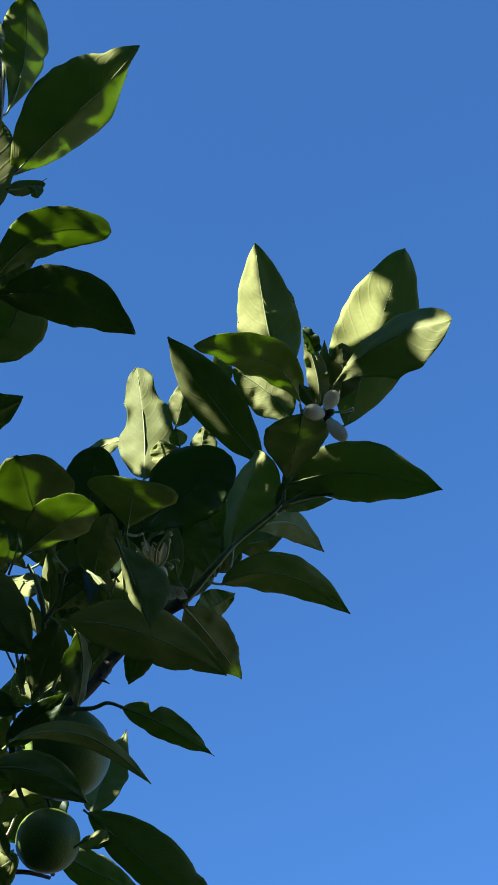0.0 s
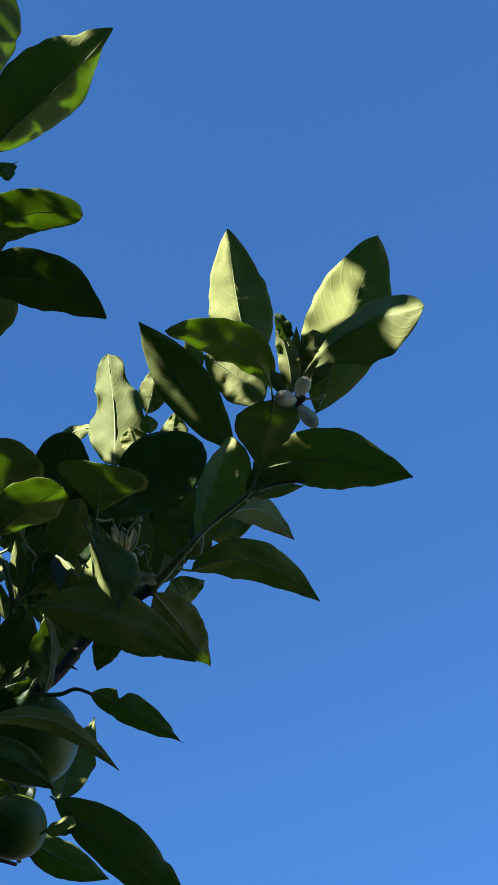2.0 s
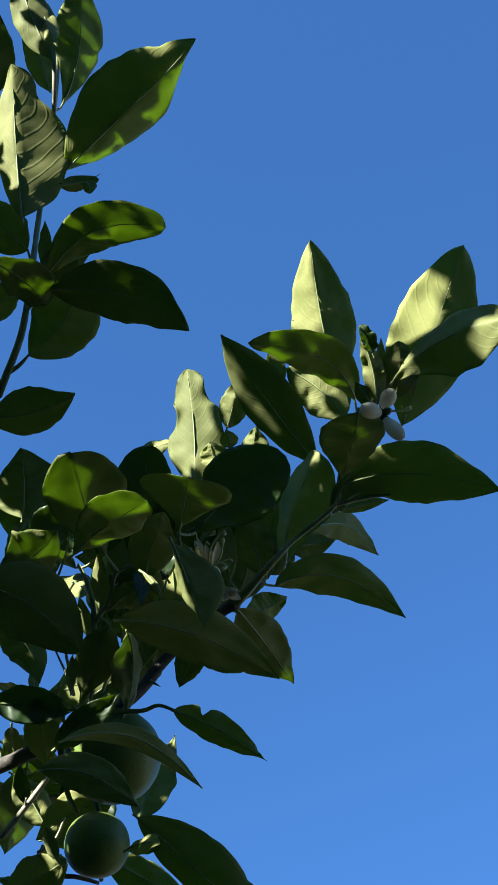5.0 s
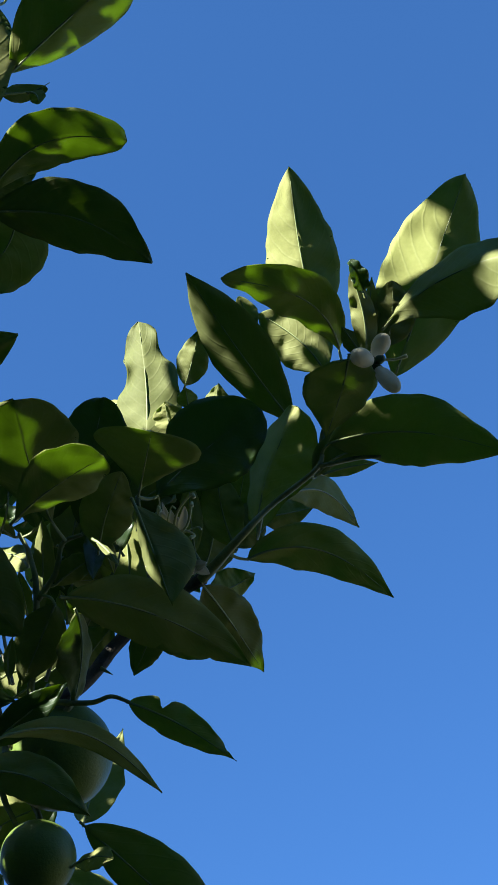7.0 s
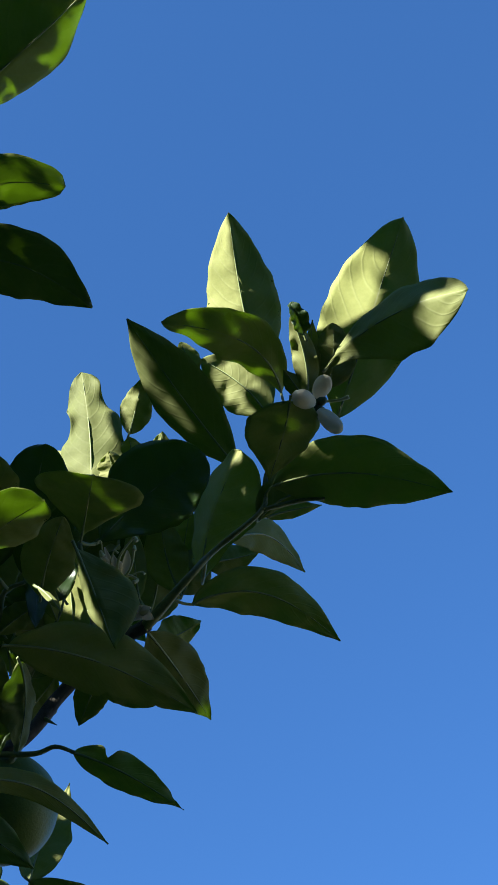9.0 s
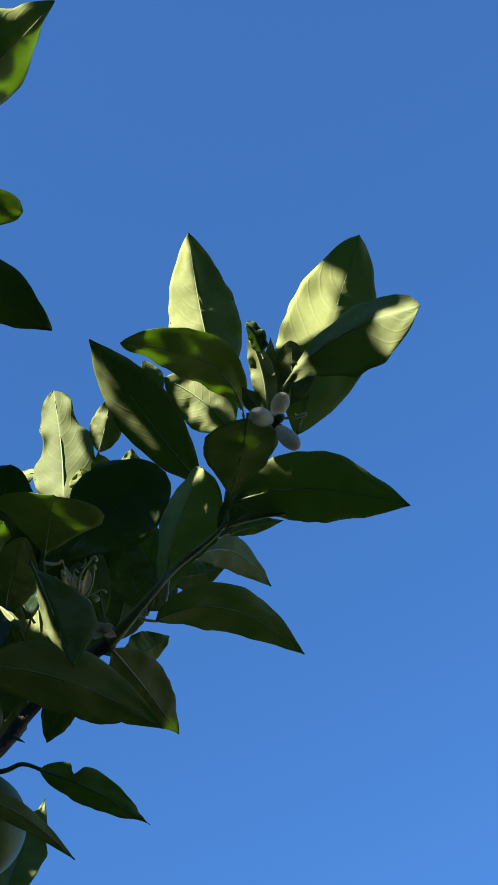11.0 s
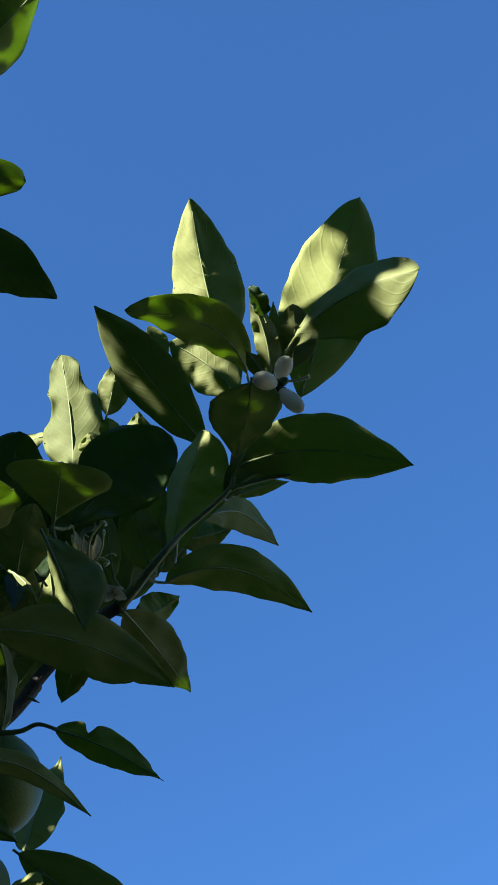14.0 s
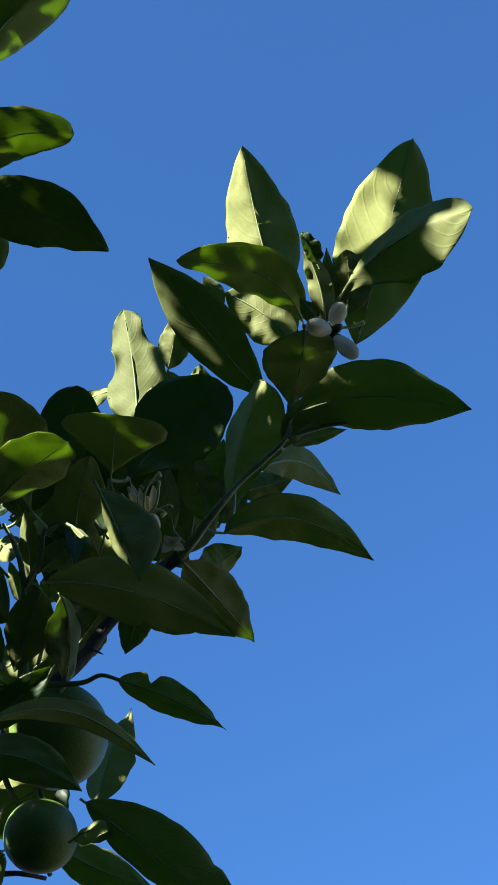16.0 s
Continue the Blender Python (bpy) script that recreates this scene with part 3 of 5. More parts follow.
leaf((-0.1106, 0.6771, 2.2266), (-0.1296, 0.7142, 2.1975), 0.0297, (-0.0573, 0.5963, 0.8007), fold=16)
leaf((-0.0974, 0.6738, 2.2164), (-0.0989, 0.7147, 2.1845), 0.0313, (-0.8056, 0.3461, 0.4809), fold=22, bow=0.0058)
leaf((-0.1884, 0.7094, 2.1886), (-0.1312, 0.7132, 2.1856), 0.0265, (0.0304, -0.8554, -0.5171), fold=14)
leaf((-0.1420, 0.7175, 2.1569), (-0.1005, 0.6899, 2.1785), 0.0203, (-0.0386, -0.6508, -0.7583), fold=12, bow=-0.0006)
leaf((-0.1508, 0.7405, 2.1643), (-0.1583, 0.7064, 2.1910), 0.0242, (-0.1890, 0.6301, 0.7531), fold=14)
leaf((-0.1524, 0.7468, 2.2356), (-0.1684, 0.7752, 2.2134), 0.0213, (-0.0653, 0.5912, 0.8039), fold=14, bow=0.0018)
leaf((-0.0674, 0.7107, 2.1827), (-0.0061, 0.7310, 2.1583), 0.0216, (-0.0032, 0.6233, 0.7820), fold=16, bow=0.0030, wave=0.0020, peak=0.40, blunt=1.15, bites=((1, 0.27, 0.035, 0.62), (1, 0.88, 0.03, 0.4),))
leaf((-0.1291, 0.6749, 2.1267), (-0.0472, 0.7335, 2.1381), 0.0144, (-0.4993, 0.5720, 0.6508), fold=14, bow=0.0158)
leaf((-0.1430, 0.6895, 2.1154), (-0.0828, 0.7065, 2.1021), 0.0256, (-0.0869, 0.7860, 0.6120), fold=14, bow=0.0079)
leaf((-0.1062, 0.9015, 2.2445), (-0.0832, 0.8902, 2.3173), 0.0378, (0.3609, 0.9162, 0.1743), fold=16, bow=0.0030, blunt=1.1, peak=0.4)
leaf((-0.0919, 0.7708, 2.1439), (0.0008, 0.8350, 2.0920), 0.0504, (0.2575, 0.6771, 0.6893), fold=14, bow=0.0006, peak=0.44, blunt=0.8, halves=(0.92, 0.62, 14, 14), bites=((1, 0.66, 0.03, 0.12),))
leaf((-0.1180, 0.8214, 2.1519), (-0.0588, 0.8452, 2.1333), 0.0261, (-0.1330, 0.7943, 0.5928), fold=14, bow=-0.0023)
leaf((-0.0922, 0.7435, 2.0986), (-0.0706, 0.7237, 2.0886), 0.0158, (0.6207, 0.7651, -0.1713), fold=12, bow=0.0030)
leaf((-0.0839, 0.6148, 2.2118), (-0.0697, 0.6117, 2.1888), 0.0049, (0.0172, 0.9921, -0.1244), fold=10, bow=0.0012)
leaf((-0.1321, 0.6885, 2.1796), (-0.1306, 0.6702, 2.1939), 0.0088, (0.4600, 0.5694, 0.6813), fold=16, bow=0.0014)
leaf((-0.1356, 0.7488, 2.0944), (-0.1428, 0.7320, 2.1076), 0.0107, (0.3518, 0.4794, 0.8040), fold=12, bow=0.0018)
leaf((-0.1110, 0.7840, 2.1684), (-0.1633, 0.8054, 2.1517), 0.0320, (0.0746, 0.7209, 0.6890), fold=14, bow=-0.0043)
leaf((-0.1696, 0.7742, 2.0872), (-0.1303, 0.7488, 2.0944), 0.0304, (0.2703, 0.6242, 0.7330), fold=14, bow=-0.0007, blunt=0.6)

# leaves deeper in the crown
leaf((-0.1884, 0.6679, 2.2211), (-0.1553, 0.6996, 2.1963), 0.0290, (-0.3628, 0.7786, 0.5119), fold=14, bow=0.0093)
leaf((-0.0276, 0.6979, 2.2737), (-0.0182, 0.6645, 2.3126), 0.0359, (-0.2959, 0.6870, 0.6637), fold=14, bow=-0.0027)
leaf((-0.0453, 0.7151, 2.2857), (-0.0391, 0.6799, 2.3259), 0.0332, (0.1203, 0.7559, 0.6436), fold=14)
leaf((-0.0053, 0.6981, 2.2990), (0.0070, 0.6802, 2.3256), 0.0277, (-0.2430, 0.7502, 0.6149), fold=14, bow=-0.0006)
leaf((-0.0764, 0.6869, 2.2824), (-0.0953, 0.6667, 2.3108), 0.0345, (-0.0252, -0.8074, -0.5895), fold=14, bow=-0.0004)
leaf((-0.1690, 0.6500, 2.2858), (-0.1370, 0.6473, 2.3006), 0.0297, (0.2672, -0.6644, -0.6980), fold=12, bow=-0.0019)
leaf((-0.1862, 0.6938, 2.2897), (-0.1514, 0.6852, 2.3091), 0.0249, (0.2194, -0.6830, -0.6967), fold=12, bow=0.0005)
leaf((-0.1075, 0.7543, 2.2424), (-0.0820, 0.7360, 2.2694), 0.0303, (-0.2685, 0.6607, 0.7010), fold=14, bow=-0.0005)
leaf((-0.1524, 0.8098, 2.1863), (-0.1164, 0.7925, 2.1999), 0.0298, (-0.0676, -0.6977, -0.7132), fold=14, bow=0.0014)
leaf((-0.1624, 0.8224, 2.1765), (-0.1862, 0.8020, 2.2051), 0.0265, (-0.2339, 0.8731, 0.4278), fold=14, bow=-0.0006)
leaf((-0.1065, 0.6996, 2.3232), (-0.0745, 0.6593, 2.3547), 0.0361, (0.0410, -0.5947, -0.8029), fold=12)
leaf((-0.1384, 0.6929, 2.3157), (-0.1067, 0.6549, 2.3454), 0.0346, (0.0604, -0.5827, -0.8104), fold=12)
leaf((-0.0577, 0.7131, 2.3380), (-0.0068, 0.6830, 2.3615), 0.0347, (-0.0152, -0.6314, -0.7753), fold=12)
leaf((-0.0949, 0.7212, 2.3190), (-0.0466, 0.6865, 2.3461), 0.0362, (0.0039, 0.6190, 0.7854), fold=12, bow=0.0007)
leaf((-0.1426, 0.7789, 2.2485), (-0.0972, 0.7530, 2.2688), 0.0282, (0.0369, 0.6544, 0.7552), fold=14)
leaf((-0.0102, 0.7157, 2.3726), (-0.0571, 0.6975, 2.3374), 0.0278, (-0.4432, 0.8868, 0.1311), fold=11.9128, bow=-0.0016)
leaf((-0.0394, 0.6919, 2.3231), (-0.0259, 0.6341, 2.3177), 0.0225, (-0.4965, -0.0349, -0.8673), fold=10.9324, bow=0.0008)
leaf((-0.0639, 0.7656, 2.3823), (0.0028, 0.7344, 2.3863), 0.0428, (0.3551, 0.8160, 0.4560), fold=10.3234, bow=0.0018)
leaf((-0.1388, 0.7592, 2.3245), (-0.1158, 0.7274, 2.3702), 0.0352, (0.3537, 0.8415, 0.4084), fold=21.6514, bow=0.0043)
leaf((-0.0880, 0.7317, 2.2954), (-0.1078, 0.7750, 2.2807), 0.0229, (0.3965, -0.1269, -0.9092), fold=10.2614, bow=0.0013)
leaf((-0.1125, 0.7969, 2.3723), (-0.1566, 0.8447, 2.3816), 0.0237, (0.3545, 0.1469, 0.9234), fold=14.9905, bow=0.0006)
leaf((-0.2023, 0.7749, 2.3587), (-0.1904, 0.7281, 2.4231), 0.0404, (-0.4936, 0.6582, 0.5685), fold=17.2963, bow=-0.0020)
leaf((-0.1360, 0.8811, 2.2612), (-0.1456, 0.9145, 2.2142), 0.0327, (0.0291, -0.8122, -0.5827), fold=17.0957, bow=-0.0005)
leaf((-0.1827, 0.9189, 2.2361), (-0.1286, 0.9154, 2.2622), 0.0328, (-0.2559, 0.7341, 0.6290), fold=18.9252, bow=-0.0005)
leaf((-0.1612, 0.8319, 2.2289), (-0.1817, 0.7816, 2.2229), 0.0204, (-0.2873, 0.0035, 0.9578), fold=12.4429, bow=0.0009)
leaf((-0.0793, 0.7238, 2.3213), (-0.0479, 0.7019, 2.3293), 0.0190, (0.2541, 0.6311, 0.7329), fold=19.6392, bow=0.0005)
leaf((-0.2100, 0.8469, 2.2712), (-0.1632, 0.9041, 2.2730), 0.0326, (0.3127, -0.2271, -0.9223), fold=13.8674, bow=-0.0016)
leaf((-0.0784, 0.7328, 2.3205), (-0.0205, 0.7537, 2.3533), 0.0288, (-0.5405, 0.6399, 0.5463), fold=12.0096)
leaf((-0.1171, 0.7529, 2.3291), (-0.1026, 0.6950, 2.3792), 0.0381, (0.3159, 0.6654, 0.6764), fold=12.6303, bow=0.0019)
leaf((-0.0063, 0.7291, 2.3695), (-0.0489, 0.6768, 2.3641), 0.0293, (-0.0661, -0.0502, 0.9965), fold=13.3088, bow=0.0019)
leaf((-0.0875, 0.7243, 2.3142), (-0.0865, 0.6708, 2.3429), 0.0269, (0.3356, -0.4410, -0.8324), fold=10.5105, bow=-0.0007)
leaf((-0.0831, 0.7668, 2.3666), (-0.0378, 0.7080, 2.3647), 0.0307, (-0.6265, -0.4630, -0.6270), fold=8.75123, bow=0.0011)
leaf((-0.1313, 0.7362, 2.4046), (-0.0826, 0.7433, 2.3972), 0.0211, (-0.0078, -0.6993, -0.7148), fold=8.00615)
leaf((-0.1763, 0.7243, 2.3143), (-0.1836, 0.7579, 2.2863), 0.0218, (-0.3045, 0.5706, 0.7627), fold=20.9433, bow=0.0006)
leaf((-0.1823, 0.8216, 2.2273), (-0.1944, 0.8514, 2.1737), 0.0384, (-0.6461, 0.5959, 0.4768), fold=11.2266, bow=0.0021)
leaf((-0.1545, 0.8867, 2.2540), (-0.1692, 0.8778, 2.3057), 0.0262, (-0.5298, 0.8481, -0.0050), fold=14.0291, bow=-0.0021)
leaf((-0.1590, 0.6865, 2.3701), (-0.1890, 0.6957, 2.3432), 0.0220, (0.0464, 0.9596, 0.2775), fold=8.52646, bow=-0.0011)
leaf((-0.0838, 0.7614, 2.2964), (-0.1319, 0.7204, 2.3233), 0.0415, (-0.1848, -0.3776, -0.9073), fold=11.1356, bow=0.0020)
leaf((-0.1314, 0.7282, 2.3784), (-0.0869, 0.7316, 2.3540), 0.0222, (0.2997, 0.7044, 0.6435), fold=18.693)
leaf((-0.2206, 0.7283, 2.4199), (-0.1830, 0.7671, 2.4010), 0.0313, (-0.3430, 0.6591, 0.6693), fold=14.0046, bow=0.0006)
leaf((-0.1113, 0.7958, 2.3038), (-0.1849, 0.8446, 2.3133), 0.0428, (0.5332, 0.7153, 0.4518), fold=9.44988, bow=-0.0014)
leaf((-0.1377, 0.7546, 2.3490), (-0.0616, 0.7424, 2.3485), 0.0421, (0.1128, 0.6714, 0.7325), fold=19.6435)
leaf((-0.0804, 0.7132, 2.3347), (-0.1188, 0.7327, 2.3076), 0.0228, (-0.2138, 0.6243, 0.7513), fold=17.8469, bow=0.0004)
leaf((-0.0977, 0.7608, 2.3384), (-0.0609, 0.7915, 2.3407), 0.0236, (0.1495, -0.1038, -0.9833), fold=12.2951, bow=-0.0015)
leaf((-0.0806, 0.7733, 2.3886), (-0.1623, 0.7691, 2.3964), 0.0372, (0.0470, 0.5820, 0.8118), fold=8.04144)
leaf((-0.0444, 0.6724, 2.3370), (-0.0940, 0.7046, 2.3217), 0.0291, (0.1076, 0.5571, 0.8234), fold=17.5721)
leaf((-0.1556, 0.7438, 2.4031), (-0.2100, 0.7435, 2.3914), 0.0306, (-0.1271, 0.8132, 0.5679), fold=14.9827, bow=-0.0010)
leaf((-0.0929, 0.6607, 2.3394), (-0.1316, 0.6663, 2.3117), 0.0289, (-0.0165, 0.9752, 0.2205), fold=14.6858, bow=-0.0025)
leaf((-0.0752, 0.6786, 2.3190), (-0.0671, 0.7189, 2.2555), 0.0421, (0.2605, 0.7997, 0.5410), fold=11.7338, bow=-0.0014)
leaf((-0.0549, 0.6936, 2.3586), (-0.0045, 0.7256, 2.3314), 0.0344, (-0.2210, 0.8103, 0.5428), fold=21.522, bow=0.0021)
leaf((-0.0256, 0.6930, 2.3346), (-0.0599, 0.7274, 2.3030), 0.0292, (-0.1789, 0.5624, 0.8073), fold=9.23094, bow=0.0005)
leaf((-0.0474, 0.7591, 2.3471), (-0.0154, 0.6995, 2.3678), 0.0329, (0.2092, 0.4199, 0.8831), fold=20.2713)
leaf((-0.2051, 0.8717, 2.2621), (-0.1745, 0.9156, 2.2677), 0.0210, (0.5284, -0.2668, -0.8060), fold=8.97102)
leaf((-0.0671, 0.7215, 2.3488), (-0.0288, 0.7617, 2.3248), 0.0318, (0.3418, -0.6997, -0.6273), fold=10.0308, bow=0.0008)
leaf((-0.1217, 0.7582, 2.3146), (-0.0902, 0.7981, 2.3209), 0.0234, (-0.7263, 0.4993, 0.4724), fold=12.22, bow=0.0010)
leaf((-0.1159, 0.7069, 2.3085), (-0.0563, 0.7155, 2.3030), 0.0294, (0.0395, -0.7199, -0.6930), fold=21.2437)
leaf((-0.0947, 0.7121, 2.3555), (-0.0208, 0.7555, 2.3640), 0.0408, (-0.4660, 0.6839, 0.5613), fold=15.0024, bow=0.0014)
leaf((-0.0442, 0.7165, 2.3050), (-0.1092, 0.7099, 2.2800), 0.0397, (-0.3696, 0.2745, 0.8877), fold=18.2063, bow=0.0033)
leaf((-0.0800, 0.7144, 2.3048), (-0.1065, 0.7539, 2.3008), 0.0213, (0.4012, 0.3557, 0.8441), fold=16.284, bow=-0.0005)
leaf((-0.0150, 0.6854, 2.3284), (-0.0634, 0.7146, 2.3214), 0.0378, (0.1024, -0.0697, -0.9923), fold=18.1961, bow=0.0041)
leaf((-0.0694, 0.7465, 2.3497), (-0.0766, 0.7913, 2.3394), 0.0211, (-0.2148, 0.1858, 0.9588), fold=14.0881, bow=0.0006)
leaf((-0.0898, 0.6568, 2.2736), (-0.0892, 0.6630, 2.2318), 0.0135, (0.1726, -0.9745, -0.1433), fold=10.126)
leaf((-0.1571, 0.8399, 2.2155), (-0.1759, 0.8605, 2.2139), 0.0120, (0.3128, 0.3580, 0.8798), fold=16.0524)
leaf((-0.1395, 0.6928, 2.3270), (-0.1746, 0.7077, 2.3293), 0.0231, (-0.3924, -0.8844, -0.2529), fold=25.4146, bow=-0.0038)
leaf((-0.1398, 0.6758, 2.2822), (-0.1549, 0.6438, 2.2696), 0.0125, (-0.2046, -0.2751, 0.9394), fold=16.5067, bow=0.0013)
leaf((-0.0569, 0.6898, 2.3031), (-0.0468, 0.7122, 2.3051), 0.0078, (-0.4855, 0.1402, 0.8629), fold=24.0666)
leaf((-0.1815, 0.7511, 2.2037), (-0.1781, 0.7857, 2.1942), 0.0173, (0.2824, 0.2288, 0.9316), fold=14.4137, bow=-0.0014)
leaf((-0.0762, 0.7062, 2.2376), (-0.0857, 0.6981, 2.2546), 0.0129, (-0.6412, -0.4890, -0.5914), fold=20.7266, bow=0.0020)
leaf((-0.1252, 0.6604, 2.2742), (-0.1338, 0.6370, 2.2775), 0.0118, (-0.2526, -0.0430, -0.9666), fold=13.8365, bow=0.0010)
leaf((-0.1749, 0.7731, 2.2537), (-0.1811, 0.7757, 2.2824), 0.0079, (-0.2062, 0.9692, -0.1344), fold=9.62882)
leaf((-0.1488, 0.8150, 2.2071), (-0.1882, 0.8299, 2.2219), 0.0196, (0.4644, 0.5087, 0.7250), fold=17.4901, bow=0.0009)
leaf((-0.1060, 0.7148, 2.3182), (-0.0883, 0.7187, 2.3487), 0.0204, (-0.8629, 0.1508, 0.4824), fold=25.1377, bow=-0.0043)
leaf((-0.1738, 0.7970, 2.1758), (-0.1767, 0.7720, 2.1886), 0.0124, (-0.1518, -0.4367, -0.8867), fold=16.0398, bow=0.0007)
leaf((-0.1264, 0.7511, 2.2945), (-0.1484, 0.7609, 2.3088), 0.0115, (0.5507, 0.0205, 0.8345), fold=17.121, bow=0.0015)
leaf((-0.1734, 0.6824, 2.2544), (-0.1463, 0.6642, 2.2389), 0.0132, (-0.4541, 0.0776, -0.8876), fold=22.8039, bow=-0.0020)
leaf((-0.1854, 0.6926, 2.2708), (-0.1947, 0.6854, 2.3030), 0.0122, (0.3739, -0.9221, -0.0994), fold=22.5897, bow=-0.0009)
leaf((-0.1928, 0.7686, 2.2036), (-0.1869, 0.7686, 2.1812), 0.0084, (-0.3493, 0.9324, -0.0930), fold=19.687, bow=0.0005)
leaf((-0.0876, 0.7212, 2.2890), (-0.0702, 0.7230, 2.3053), 0.0110, (-0.5773, 0.6026, 0.5510), fold=25.4306, bow=-0.0005)
leaf((-0.0893, 0.6622, 2.2732), (-0.0802, 0.6917, 2.2686), 0.0128, (-0.2422, 0.2241, 0.9440), fold=17.503)
leaf((-0.0686, 0.7181, 2.2516), (-0.0952, 0.7000, 2.2489), 0.0153, (-0.5061, 0.6627, 0.5519), fold=20.0205, bow=-0.0006)
leaf((-0.1839, 0.7835, 2.2631), (-0.1995, 0.7555, 2.2485), 0.0122, (-0.3672, -0.2605, 0.8929), fold=13.8934, bow=0.0013)
leaf((-0.1550, 0.8468, 2.1686), (-0.1732, 0.8356, 2.1507), 0.0111, (-0.6861, 0.6751, 0.2713), fold=22.4182)
leaf((-0.1923, 0.8340, 2.2027), (-0.1911, 0.8696, 2.1951), 0.0146, (-0.3420, 0.2078, 0.9165), fold=26.7911)
leaf((-0.1907, 0.8477, 2.2060), (-0.2038, 0.8116, 2.2073), 0.0162, (-0.7381, 0.2898, 0.6093), fold=20.309, bow=-0.0009)
leaf((-0.1657, 0.8371, 2.1515), (-0.1714, 0.8642, 2.1430), 0.0131, (-0.0819, 0.2799, 0.9565), fold=25.9283)
leaf((-0.1438, 0.7002, 2.2490), (-0.1536, 0.7027, 2.2329), 0.0079, (0.5632, -0.6924, -0.4511), fold=26.8388, bow=0.0004)
leaf((-0.1603, 0.7285, 2.2650), (-0.1771, 0.7028, 2.2674), 0.0146, (0.0478, 0.0642, 0.9968), fold=23.7048, bow=0.0021)
leaf((-0.1355, 0.8510, 2.2122), (-0.1668, 0.8212, 2.2007), 0.0226, (0.2950, 0.0572, -0.9538), fold=16.4851, bow=0.0032)
leaf((-0.1523, 0.8327, 2.1310), (-0.1572, 0.7986, 2.1429), 0.0216, (-0.7844, 0.3014, 0.5421), fold=26.1849, bow=-0.0036)
leaf((-0.1744, 0.8613, 2.1513), (-0.1975, 0.8560, 2.1571), 0.0127, (-0.2480, 0.9627, -0.1086), fold=14.2089, bow=-0.0013)
leaf((-0.1215, 0.7071, 2.2391), (-0.1158, 0.6786, 2.2414), 0.0103, (0.0260, -0.0752, -0.9968), fold=20.4255)
leaf((-0.1134, 0.7519, 2.2886), (-0.1191, 0.7437, 2.3075), 0.0121, (-0.4935, 0.8424, 0.2163), fold=16.5154, bow=-0.0010)
leaf((-0.1045, 0.6923, 2.2585), (-0.1023, 0.7048, 2.2445), 0.0095, (0.1089, -0.7477, -0.6550), fold=26.017)
leaf((-0.0804, 0.7164, 2.3112), (-0.0451, 0.6988, 2.3095), 0.0213, (-0.0436, 0.0045, -0.9990), fold=14.4571, bow=-0.0021)
leaf((-0.0562, 0.6873, 2.3190), (-0.0419, 0.6862, 2.3391), 0.0093, (-0.6493, 0.5785, 0.4937), fold=17.5213, bow=-0.0005)
leaf((0.0640, 0.5318, 2.3331), (0.0561, 0.5141, 2.3396), 0.0127, (0.1439, -0.7934, -0.5914), fold=26, wave=0.002, curl=-0.004, blunt=0.45, label="dark crumpled young leaf")
leaf((0.0641, 0.5660, 2.3212), (0.0526, 0.5535, 2.3312), 0.0114, (-0.2933, 0.5150, 0.8055), fold=14)
leaf((0.0040, 0.5981, 2.3959), (-0.0060, 0.5852, 2.4126), 0.0149, (0.2078, 0.6848, 0.6985), fold=14, blunt=0.55)
leaf((-0.1559, 0.5012, 2.3722), (-0.1254, 0.4828, 2.3930), 0.0251, (0.0060, 0.3589, 0.9334), fold=12, bow=0.0020, blunt=0.5)
leaf((-0.1613, 0.8236, 2.1760), (-0.1244, 0.8046, 2.1919), 0.0248, (-0.3949, 0.1488, 0.9066), fold=10, bow=0.0020, blunt=0.6)
leaf((-0.0947, 0.7871, 2.1306), (-0.0726, 0.7875, 2.1374), 0.0106, (0.5082, 0.8286, 0.2348), fold=10, blunt=0.6)
leaf((-0.0081, 0.7013, 2.3137), (0.0000, 0.6648, 2.3427), 0.0305, (0.1069, 0.6946, 0.7114), fold=12)
twig(TREE, ((-0.1320, 0.7009, 2.1872), (-0.1364, 0.6982, 2.2022), (-0.1410, 0.6913, 2.2205)), (0.0013, 0.0012, 0.0009), material=PALE_TWIG)
twig(TREE, ((-0.1349, 0.7035, 2.1980), (-0.1432, 0.6997, 2.2139), (-0.1494, 0.6896, 2.2220)), (0.001, 0.0008, 0.0006), material=PALE_TWIG)
twig(TREE, ((-0.1159, 0.7144, 2.2019), (-0.1134, 0.7106, 2.2113), (-0.1087, 0.7062, 2.2212)), (0.0011, 0.001, 0.0007), material=PALE_TWIG)
twig(TREE, ((-0.1326, 0.7286, 2.1652), (-0.1394, 0.7179, 2.1802), (-0.1432, 0.7085, 2.1941)), (0.0014, 0.0012, 0.0008), material=PALE_TWIG)
twig(TREE, ((-0.1539, 0.7727, 2.1174), (-0.1421, 0.7621, 2.1193), (-0.1363, 0.7547, 2.1316)), (0.0012, 0.001, 0.0008), material=PALE_TWIG)
twig(TREE, ((-0.1605, 0.7813, 2.1106), (-0.1413, 0.7799, 2.1052), (-0.1288, 0.7846, 2.1077), (-0.1161, 0.7960, 2.1113)), (0.002, 0.0018, 0.0016, 0.0014), material=BARK)
twig(TREE, ((-0.1333, 0.6865, 2.2486), (-0.1399, 0.6798, 2.2538), (-0.1521, 0.6800, 2.2663)), (0.0009, 0.0007, 0.0004))
twig(TREE, ((-0.1328, 0.7104, 2.2806), (-0.1229, 0.7043, 2.2853), (-0.1137, 0.7051, 2.2974)), (0.0010, 0.0008, 0.0004))
